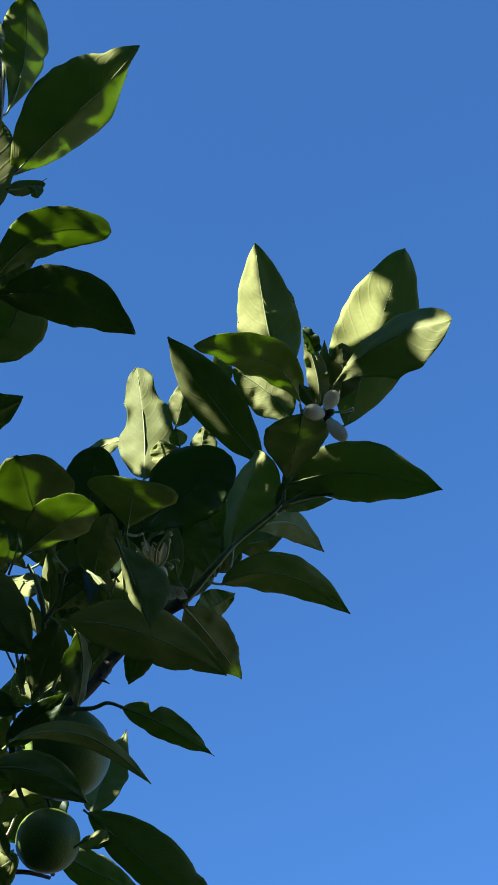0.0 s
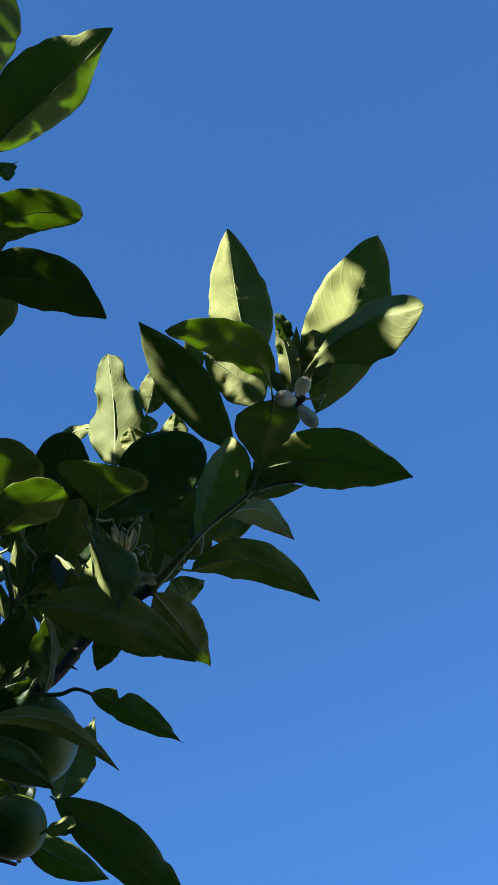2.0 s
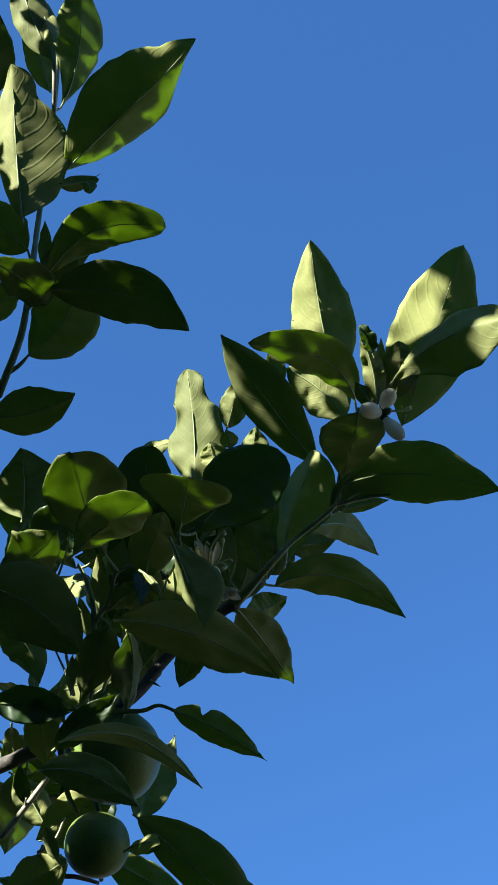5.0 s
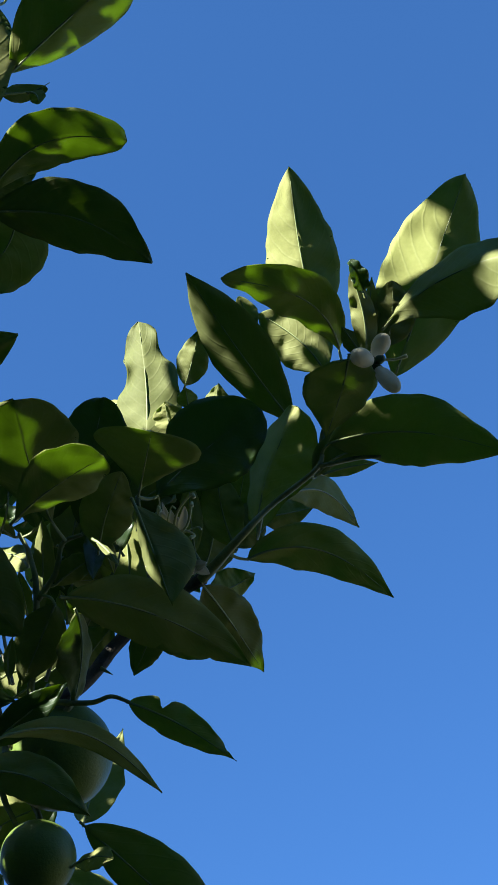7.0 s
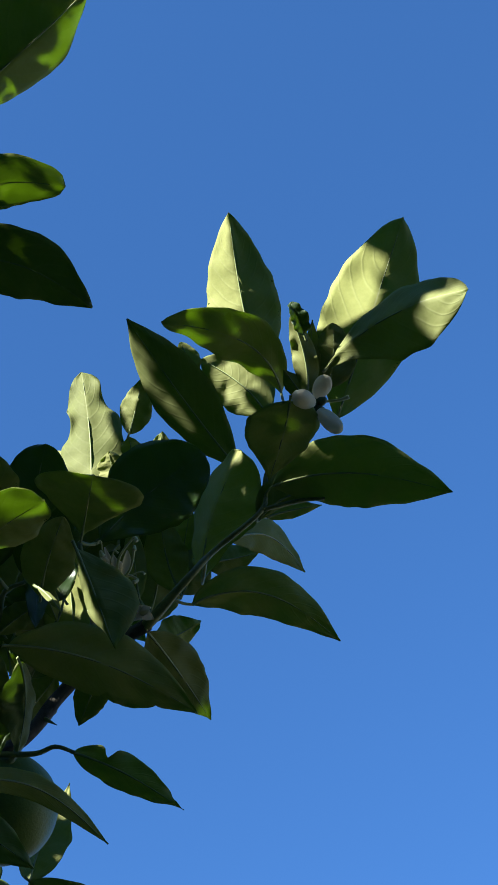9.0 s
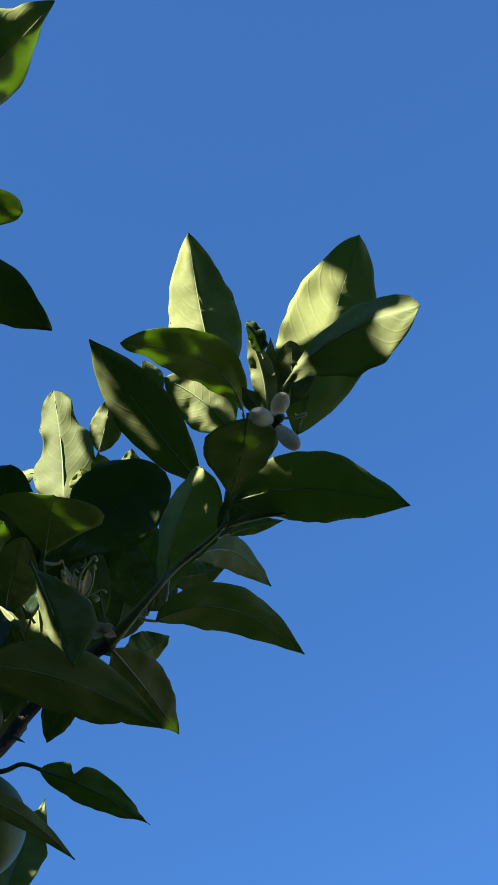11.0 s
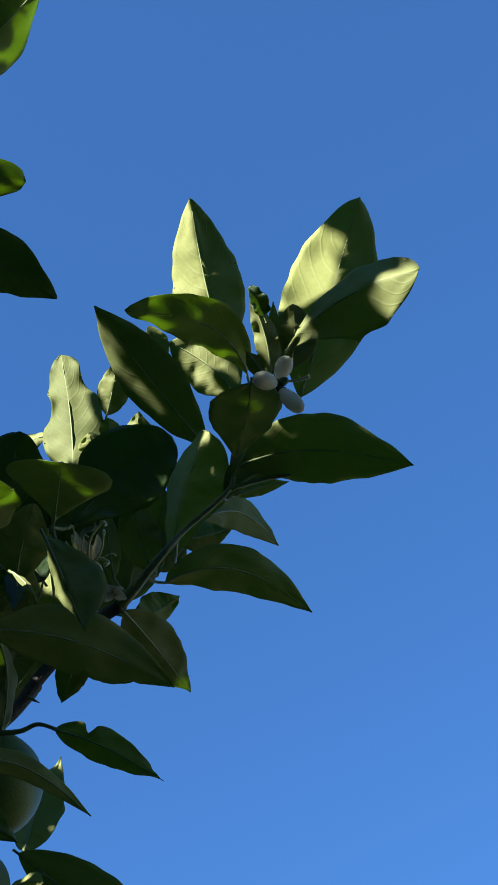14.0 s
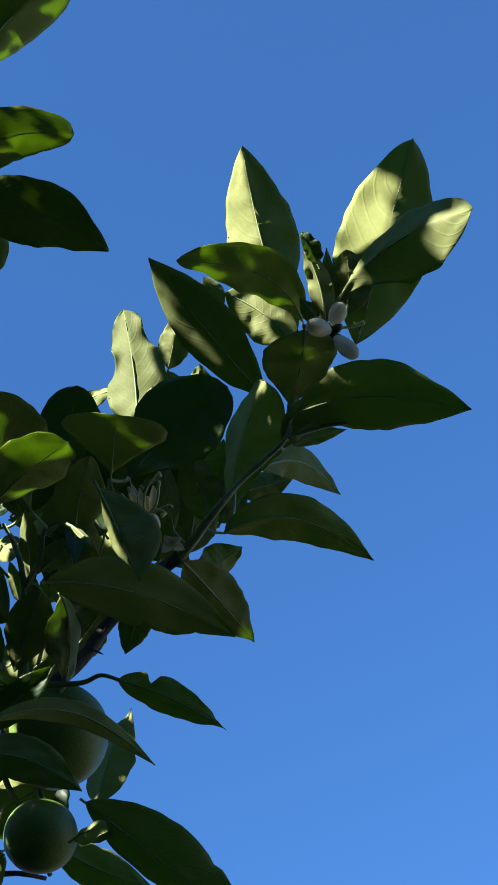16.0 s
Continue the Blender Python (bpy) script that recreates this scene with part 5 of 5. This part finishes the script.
sun_shade((-0.0961, 0.9010, 2.2522), 0.0044)
sun_shade((-0.0850, 0.8968, 2.2749), 0.0036)
sun_gap((-0.1796, 0.3952, 2.4423), 0.0068)
sun_gap((-0.1760, 0.4065, 2.4226), 0.0075)
sun_gap((-0.1769, 0.4220, 2.4042), 0.0060)
sun_gap((-0.1691, 0.3962, 2.4353), 0.0053)
sun_gap((-0.1646, 0.4065, 2.4224), 0.0045)
sun_gap((-0.1617, 0.4172, 2.4066), 0.0045)
sun_gap((-0.1622, 0.4270, 2.3894), 0.0037)
sun_gap((-0.1697, 0.4301, 2.3875), 0.0045)
sun_gap((-0.1680, 0.3890, 2.4464), 0.0046)
sun_gap((-0.1747, 0.3856, 2.4479), 0.0038)
sun_gap((-0.1207, 0.6757, 2.2656), 0.0027)
sun_gap((-0.1208, 0.6681, 2.2718), 0.0023)
sun_gap((-0.1200, 0.6864, 2.2572), 0.0027)
sun_gap((-0.1379, 0.7193, 2.2822), 0.0037)
sun_gap((-0.1392, 0.7137, 2.2869), 0.0024)
sun_gap((-0.1367, 0.6351, 2.2255), 0.0044)
sun_gap((-0.1424, 0.6994, 2.2906), 0.0040)
sun_gap((-0.0342, 0.8118, 2.1101), 0.0038)
sun_gap((-0.0294, 0.8161, 2.1078), 0.0030)
sun_gap((-0.1240, 0.8893, 2.2425), 0.0022)
sun_shade((-0.1648, 0.5136, 2.3257), 0.0037)
sun_shade((-0.1722, 0.5308, 2.3115), 0.0037)
sun_shade((-0.0622, 0.7110, 2.1820), 0.0034)
sun_shade((-0.0397, 0.7178, 2.1729), 0.0041)
sun_shade((-0.0509, 0.7148, 2.1775), 0.0026)
sun_shade((-0.0285, 0.7233, 2.1680), 0.0037)
sun_shade((-0.0269, 0.6858, 2.2060), 0.0045)
sun_shade((-0.0120, 0.6963, 2.2057), 0.0041)
sun_shade((-0.1279, 0.4599, 2.4342), 0.0027)
sun_shade((-0.0423, 0.5804, 2.2480), 0.0043)
sun_shade((-0.0604, 0.5834, 2.2470), 0.0043)
sun_shade((-0.0315, 0.5787, 2.2499), 0.0029)
sun_gap((-0.1418, 0.6348, 2.2225), 0.0037)
sun_gap((-0.1201, 0.6886, 2.2189), 0.0027)
sun_gap((-0.1307, 0.6718, 2.1926), 0.0029)
sun_gap((-0.1089, 0.6895, 2.2198), 0.0027)
sun_gap((-0.0965, 0.6823, 2.2128), 0.0026)
sun_gap((-0.1579, 0.8330, 2.3036), 0.0031)
sun_gap((-0.1250, 0.6983, 2.1703), 0.0022)
sun_gap((-0.1361, 0.7061, 2.1651), 0.0022)
sun_gap((-0.1489, 0.7323, 2.1731), 0.0023)
sun_gap((-0.1335, 0.6786, 2.1890), 0.0022)
sun_gap((-0.1356, 0.6694, 2.1953), 0.0018)
sun_gap((-0.1440, 0.6995, 2.2137), 0.0015)
sun_gap((-0.1128, 0.7069, 2.2078), 0.0019)
sun_gap((-0.1197, 0.6971, 2.2110), 0.0023)
sun_gap((-0.1202, 0.7656, 2.2588), 0.0021)
sun_gap((-0.1665, 0.6331, 2.2422), 0.0045)
sun_gap((-0.1593, 0.6270, 2.2494), 0.0030)
sun_gap((-0.2058, 0.8707, 2.2611), 0.0035)
sun_gap((-0.1715, 0.8158, 2.1866), 0.0040)
sun_gap((-0.1876, 0.8458, 2.1896), 0.0041)
sun_gap((-0.1404, 0.7399, 2.1018), 0.0021)
sun_shade((-0.1476, 0.3690, 2.4462), 0.0044)
sun_shade((-0.1377, 0.3823, 2.4784), 0.0054)
sun_shade((-0.1288, 0.3993, 2.4713), 0.0046)
sun_shade((-0.1373, 0.3962, 2.4639), 0.0038)
sun_shade((-0.0353, 0.7163, 2.1764), 0.0045)
sun_shade((-0.0229, 0.7268, 2.1638), 0.0030)
sun_shade((-0.0576, 0.7123, 2.1792), 0.0030)
sun_gap((-0.0749, 0.4548, 2.3716), 0.0044)
sun_gap((-0.0820, 0.4506, 2.3715), 0.0051)
sun_gap((-0.0879, 0.4586, 2.3709), 0.0037)
sun_shade((-0.1565, 0.3561, 2.4722), 0.0068)
sun_shade((-0.1512, 0.3647, 2.4541), 0.0053)
sun_shade((-0.1606, 0.3494, 2.4853), 0.0046)
sun_shade((-0.0565, 0.7116, 2.1806), 0.0056)
sun_shade((-0.0367, 0.7170, 2.1746), 0.0063)
sun_shade((-0.1279, 0.7553, 2.1091), 0.0051)
sun_shade((-0.1229, 0.7599, 2.1029), 0.0050)
sun_shade((-0.1306, 0.6888, 2.1176), 0.0052)
sun_shade((-0.1381, 0.6873, 2.1182), 0.0035)
sun_shade((0.0742, 0.5839, 2.2900), 0.0060)
sun_shade((0.0668, 0.5902, 2.2875), 0.0045)
sun_shade((0.0834, 0.5790, 2.2916), 0.0045)
sun_shade((0.0203, 0.6202, 2.3030), 0.0054)
sun_shade((0.0148, 0.6273, 2.3303), 0.0040)
sun_shade((0.0088, 0.6365, 2.3104), 0.0039)
sun_gap((-0.1474, 0.3811, 2.4555), 0.0023)
sun_gap((-0.1474, 0.3901, 2.4484), 0.0023)
sun_gap((-0.1477, 0.3998, 2.4429), 0.0019)
sun_shade((-0.1918, 0.6514, 2.3308), 0.0057)
sun_shade((-0.1852, 0.6448, 2.3324), 0.0049)
sun_gap((-0.0826, 0.7435, 2.5700), 0.0070)
sun_gap((-0.0819, 0.7536, 2.5499), 0.0080)
sun_gap((-0.0783, 0.7633, 2.5220), 0.0069)
sun_gap((-0.0642, 0.7509, 2.5464), 0.0050)
sun_shade((-0.0159, 0.6003, 2.2731), 0.0045)
sun_shade((0.0126, 0.6321, 2.2942), 0.0043)
sun_gap((-0.0933, 0.4571, 2.3704), 0.0037)
sun_gap((-0.0790, 0.4615, 2.3725), 0.0030)
sun_gap((-0.1624, 0.4719, 2.3424), 0.0059)
sun_gap((-0.1539, 0.4740, 2.3459), 0.0044)
sun_gap((-0.1563, 0.4814, 2.3440), 0.0044)
sun_gap((-0.1686, 0.4659, 2.3396), 0.0044)
sun_shade((-0.1124, 0.5624, 2.2499), 0.0050)
sun_shade((-0.1066, 0.5776, 2.2513), 0.0051)
sun_shade((-0.1145, 0.5801, 2.2487), 0.0036)
sun_shade((-0.1154, 0.5697, 2.2066), 0.0042)
sun_shade((-0.1091, 0.5782, 2.2058), 0.0042)
sun_shade((-0.1164, 0.5824, 2.2052), 0.0035)
sun_gap((-0.1368, 0.5588, 2.2457), 0.0064)
sun_gap((-0.1292, 0.5545, 2.2460), 0.0050)
sun_gap((-0.1284, 0.5655, 2.2453), 0.0043)
sun_gap((-0.1380, 0.5718, 2.2446), 0.0036)
sun_gap((-0.0916, 0.5511, 2.2087), 0.0048)
sun_gap((-0.0849, 0.5536, 2.2090), 0.0041)
sun_gap((-0.0990, 0.5575, 2.2083), 0.0034)
sun_gap((-0.0841, 0.5641, 2.2107), 0.0028)
sun_shade((-0.1752, 0.6861, 2.2083), 0.0045)
sun_shade((-0.1658, 0.6921, 2.2037), 0.0045)
sun_shade((-0.1583, 0.6953, 2.2017), 0.0038)
sun_shade((-0.1750, 0.7102, 2.1876), 0.0053)
sun_shade((-0.1638, 0.7077, 2.1904), 0.0053)
sun_shade((-0.1505, 0.7088, 2.1889), 0.0053)
sun_shade((-0.1409, 0.7111, 2.1860), 0.0045)
sun_shade((-0.1594, 0.7126, 2.1824), 0.0045)
sun_shade((-0.0792, 0.6538, 2.2030), 0.0051)
sun_shade((-0.0706, 0.6641, 2.2030), 0.0052)
sun_shade((-0.0617, 0.6720, 2.2030), 0.0052)
sun_shade((-0.0836, 0.6477, 2.2072), 0.0037)
sun_shade((-0.0650, 0.6607, 2.2047), 0.0037)
sun_gap((-0.0805, 0.7329, 2.0940), 0.0028)
sun_gap((-0.0739, 0.7267, 2.0912), 0.0028)
sun_gap((-0.1502, 0.7944, 2.1630), 0.0039)
sun_gap((-0.1405, 0.7903, 2.1670), 0.0039)
sun_gap((-0.1308, 0.7860, 2.1708), 0.0031)
sun_gap((-0.1519, 0.7976, 2.1583), 0.0023)
sun_gap((-0.1250, 0.4218, 2.4110), 0.0038)
sun_gap((-0.0869, 0.3925, 2.4299), 0.0045)
sun_gap((-0.0776, 0.3824, 2.4383), 0.0037)
sun_gap((-0.0796, 0.3920, 2.4330), 0.0038)
sun_gap((-0.1238, 0.4282, 2.4113), 0.0026)
sun_gap((-0.1443, 0.3711, 2.4458), 0.0026)
sun_gap((-0.1472, 0.4051, 2.4410), 0.0023)
sun_shade((0.0284, 0.6088, 2.3079), 0.0039)
sun_shade((0.0310, 0.6129, 2.2994), 0.0031)
sun_shade((-0.1321, 0.4086, 2.4177), 0.0060)
sun_shade((-0.1245, 0.3994, 2.4238), 0.0060)
sun_shade((-0.1169, 0.3906, 2.4307), 0.0052)
sun_shade((-0.1093, 0.3830, 2.4360), 0.0045)
sun_shade((-0.1286, 0.4182, 2.4121), 0.0038)
sun_shade((-0.1036, 0.3754, 2.4411), 0.0034)
sun_shade((-0.1209, 0.4059, 2.4204), 0.0045)
sun_shade((-0.0547, 0.7157, 2.1783), 0.0052)
sun_shade((-0.0434, 0.7207, 2.1720), 0.0045)
sun_shade((-0.0266, 0.7269, 2.1662), 0.0045)
sun_shade((-0.0604, 0.7109, 2.1829), 0.0037)
sun_shade((-0.0154, 0.7293, 2.1621), 0.0030)
sun_shade((0.0875, 0.5985, 2.2799), 0.0053)
sun_shade((0.1022, 0.5980, 2.2764), 0.0045)
sun_shade((0.1165, 0.5916, 2.2745), 0.0045)
sun_shade((0.1277, 0.5944, 2.2721), 0.0037)
sun_shade((0.0760, 0.5873, 2.2870), 0.0045)
sun_shade((0.1054, 0.5834, 2.2822), 0.0045)
sun_shade((0.1202, 0.5856, 2.2790), 0.0037)
sun_shade((0.0007, 0.5915, 2.4044), 0.0050)
sun_shade((0.0048, 0.5857, 2.3749), 0.0048)
sun_shade((0.0088, 0.5987, 2.3654), 0.0040)
sun_shade((0.0169, 0.6072, 2.3567), 0.0036)
sun_shade((-0.0013, 0.5891, 2.3727), 0.0040)
sun_shade((-0.0085, 0.5923, 2.2870), 0.0045)
sun_shade((-0.0028, 0.5990, 2.2774), 0.0045)
sun_shade((-0.0142, 0.5842, 2.2949), 0.0038)
sun_shade((0.0047, 0.5907, 2.2910), 0.0034)
sun_shade((0.0271, 0.6189, 2.2942), 0.0035)
sun_shade((-0.1306, 0.6882, 2.1180), 0.0049)
sun_shade((-0.1167, 0.6911, 2.1160), 0.0049)
sun_shade((-0.1029, 0.6960, 2.1134), 0.0042)
sun_shade((-0.0924, 0.7005, 2.1084), 0.0035)
sun_shade((-0.1238, 0.7002, 2.1102), 0.0035)
sun_shade((-0.1097, 0.7020, 2.1073), 0.0035)
sun_gap((-0.0820, 0.4476, 2.3736), 0.0033)
sun_gap((-0.0749, 0.4533, 2.3728), 0.0037)
sun_gap((-0.0805, 0.4574, 2.3710), 0.0037)
sun_gap((-0.0699, 0.7421, 2.5680), 0.0050)
sun_gap((-0.0669, 0.7490, 2.5522), 0.0060)
sun_gap((-0.0639, 0.7550, 2.5355), 0.0059)
sun_gap((-0.0729, 0.7355, 2.5847), 0.0040)
sun_gap((-0.0797, 0.7336, 2.5907), 0.0041)
sun_shade((0.0260, 0.6231, 2.2897), 0.0054)
sun_shade((-0.0284, 0.6081, 2.2604), 0.0045)
sun_gap((-0.1373, 0.7164, 2.2845), 0.0041)
sun_gap((-0.1381, 0.7225, 2.2791), 0.0033)
sun_gap((-0.1381, 0.6347, 2.2249), 0.0044)
sun_gap((-0.1465, 0.7053, 2.3023), 0.0041)
sun_gap((-0.1205, 0.6698, 2.2704), 0.0024)
sun_gap((-0.1197, 0.6758, 2.2654), 0.0024)
sun_gap((-0.0942, 0.6861, 2.2110), 0.0030)
sun_gap((-0.0943, 0.6956, 2.2046), 0.0030)
sun_gap((-0.0961, 0.7022, 2.1981), 0.0023)
sun_gap((-0.1662, 0.6234, 2.2481), 0.0030)
sun_gap((-0.1657, 0.6332, 2.2423), 0.0030)
sun_gap((-0.1383, 0.5550, 2.2465), 0.0036)
sun_gap((-0.1339, 0.5660, 2.2460), 0.0043)
sun_gap((-0.1409, 0.5650, 2.2447), 0.0036)
sun_gap((0.0151, 0.6004, 2.3956), 0.0058)
sun_gap((0.0233, 0.6024, 2.3913), 0.0058)
sun_gap((0.0180, 0.5959, 2.3999), 0.0041)
sun_shade((-0.1054, 0.7205, 2.1585), 0.0048)
sun_shade((-0.0876, 0.7309, 2.1577), 0.0048)
sun_shade((-0.0867, 0.8952, 2.2820), 0.0054)
sun_shade((-0.1207, 0.7194, 2.1646), 0.0037)
sun_shade((-0.0491, 0.7181, 2.1756), 0.0045)
sun_shade((-0.0341, 0.7234, 2.1695), 0.0045)
sun_shade((-0.0577, 0.7116, 2.1806), 0.0045)
sun_shade((0.0091, 0.7326, 2.2479), 0.0036)
sun_shade((0.0031, 0.7215, 2.2454), 0.0036)
sun_shade((-0.1235, 0.4779, 2.3519), 0.0052)
sun_shade((-0.1181, 0.4846, 2.3488), 0.0052)
sun_shade((-0.1399, 0.4938, 2.3823), 0.0046)
sun_shade((-0.0360, 0.7221, 2.1703), 0.0074)
sun_shade((-0.0502, 0.7166, 2.1767), 0.0067)
sun_shade((-0.0247, 0.7263, 2.1657), 0.0052)
sun_shade((0.0306, 0.6115, 2.3017), 0.0046)
sun_gap((-0.1366, 0.5568, 2.2460), 0.0050)
sun_gap((-0.1276, 0.5567, 2.2458), 0.0043)
sun_gap((-0.1359, 0.5679, 2.2455), 0.0043)
sun_shade((0.0187, 0.6342, 2.2836), 0.0054)
sun_shade((0.0291, 0.6091, 2.3066), 0.0046)
sun_shade((-0.1245, 0.4040, 2.4207), 0.0060)
sun_shade((-0.1189, 0.3951, 2.4275), 0.0060)
sun_shade((-0.1094, 0.3861, 2.4338), 0.0045)
HEART_AT = (-0.0082, 0.6083, 2.3184)
SPRAY_MID = (-0.2474, 0.5477, 2.3276)
LIMB_END = (-0.1944, 0.7687, 2.1804)
SPRAY_END = (-0.1808, 0.5450, 2.3044)

# ---- the rest of the crown, trunk and limbs ----
twig(TREE, ((-0.75, 0.74, -0.05), (-0.74, 0.73, 0.35), (-0.70, 0.70, 0.8), (-0.66, 0.68, 1.2)), (0.075, 0.055, 0.048, 0.042), BARK, "trunk", 8, 16, 0.3)
twig(TREE, ((-0.66, 0.68, 1.16), (-0.55, 0.66, 1.55), (-0.38, 0.68, 1.88), LIMB_END), (0.036, 0.026, 0.016, 0.0055), BARK, "limb", 8, 12, 0.3)
twig(TREE, ((-0.66, 0.68, 1.16), (-0.64, 0.60, 1.65), (-0.52, 0.50, 2.05), SPRAY_MID, SPRAY_END), (0.036, 0.028, 0.018, 0.009, 0.003), BARK, "limb", 8, 12, 0.3)
twig(TREE, ((-0.66, 0.64, 1.45), (-0.78, 0.42, 1.95), (-0.80, 0.24, 2.35), (-0.74, 0.18, 2.65)), (0.028, 0.02, 0.012, 0.004), BARK, "limb", 8, 12, 0.3)
twig(TREE, ((-0.66, 0.62, 1.5), (-0.92, 0.54, 2.0), (-1.0, 0.44, 2.4), (-0.95, 0.36, 2.7)), (0.026, 0.02, 0.012, 0.004), BARK, "limb", 8, 12, 0.3)

rnd = random.Random(11)
bm = bmesh.new()
uv = bm.loops.layers.uv.new("leaf")
HEART = Vector(HEART_AT)
ACROSS = SUN_TO.cross(Vector((0, 0, 1))).normalized()
OVER = ACROSS.cross(SUN_TO).normalized()
HOLES = [((at - HEART).dot(ACROSS), (at - HEART).dot(OVER), r) for at, r in GAPS]


def clear(x, y, way, length, wide, ease=1.0):
    """Whether a leaf from (x, y) across the sun's way leaves every gap open."""
    for gx, gy, r in HOLES:
        for k in range(5):
            s = length * (k / 4 - 0.5)
            if math.hypot(x + way[0] * s - gx, y + way[1] * s - gy) < (r + wide * (0.5, 0.45, 0.15)[abs(k - 2)]) * ease:
                return False
    return True


def crown_leaf(p, way, length, wide, up):
    blade_into(bm, uv, p - way * length / 2, p + way * length / 2, wide, up, 12, rnd.uniform(-0.005, 0.005), rnd.uniform(-0.004, 0.008), 0, rnd.uniform(-20, 20), 0, 0.001, 0.46, 0.9, rnd.randrange(999), 7, 2)


# unseen screen of lapping leaves, added sunward to shade the branch except at gaps
shaded = set()
for length in (0.10, 0.10, 0.075, 0.05, 0.032, 0.022, 0.016):
    cells = [(i, k) for i in range(-50, 51) for k in range(-64, 65) if (i, k) not in shaded]
    rnd.shuffle(cells)
    for i, k in cells:
        if (i, k) in shaded:
            continue
        x, y = i * 0.006 + rnd.uniform(-0.003, 0.003), k * 0.006 + rnd.uniform(-0.003, 0.003)
        a = rnd.uniform(0, 6.3)
        way2 = (math.cos(a), math.sin(a))
        wide = length * rnd.uniform(0.46, 0.54)
        if not clear(x, y, way2, length, wide):
            continue
        far = (0.36 + (HEART + ACROSS * x + OVER * y).x) / -SUN_TO.x
        p = HEART + ACROSS * x + OVER * y + SUN_TO * (max(far, 0.25) + rnd.uniform(0.0, 0.14))
        way = (ACROSS * way2[0] + OVER * way2[1] + SUN_TO * rnd.uniform(-0.35, 0.35)).normalized()
        crown_leaf(p, way, length, wide, SUN_TO + Vector((rnd.uniform(-0.4, 0.4), rnd.uniform(-0.4, 0.4), rnd.uniform(-0.2, 0.5))))
        for di in range(-9, 10):
            for dk in range(-9, 10):
                u, v = (di * 0.006) * way2[0] + (dk * 0.006) * way2[1], (dk * 0.006) * way2[0] - (di * 0.006) * way2[1]
                if (u / (length * 0.44)) ** 2 + (v / (wide * 0.42)) ** 2 < 1:
                    shaded.add((i + di, k + dk))

# single leaves added out of view, each blocking the sun from one spot
for at, r in SHADES:
    far = (0.36 + at.x) / -SUN_TO.x
    x, y = (at - HEART).dot(ACROSS), (at - HEART).dot(OVER)
    turn = rnd.uniform(0, 3.1)
    ways = [(math.cos(turn + k * 0.4), math.sin(turn + k * 0.4)) for k in range(8)]
    size = 1.0
    fits = [w for w in ways if clear(x, y, w, r * 3.8, r * 2.2, 0.85)]
    if not fits:
        size = 0.72
        fits = [w for w in ways if clear(x, y, w, r * 2.7, r * 1.6, 0.7)] or ways
    way2 = fits[0]
    crown_leaf(at + SUN_TO * max(far, 0.25), OVER * way2[1] + ACROSS * way2[0], r * size * 3.8, r * size * 2.2, SUN_TO)

# the rounded body of the crown
made = 0
while made < 1300:
    d = Vector((rnd.gauss(0, 1), rnd.gauss(0, 1), rnd.gauss(0, 1))).normalized() * rnd.uniform(0.55, 1.0)
    p = Vector((-0.80 + d.x * 0.5, 0.54 + d.y * 0.62, 2.17 + d.z * 0.66))
    if p.x > -0.42 - max(0.0, p.y - 0.6) * 0.3:
        continue
    q = p - HEART
    x, y = q.dot(ACROSS), q.dot(OVER)
    length = rnd.uniform(0.07, 0.11)
    way = Vector((rnd.uniform(-1, 1), rnd.uniform(-1, 1), rnd.uniform(-0.8, 0.5))).normalized()
    if not clear(x, y, (1, 0), length, length) or not clear(x, y, (0, 1), length, length):
        continue
    crown_leaf(p, way, length, length * 0.47, Vector((d.x * 0.6, d.y * 0.6, 0.9)))
    made += 1
crown = part("foliage", bm, (LEAF_TOP, LEAF_UNDER), TREE)
tagged(crown, "unseen crown of citrus leaves, with leaves added to shade the branch", kind="stuff")
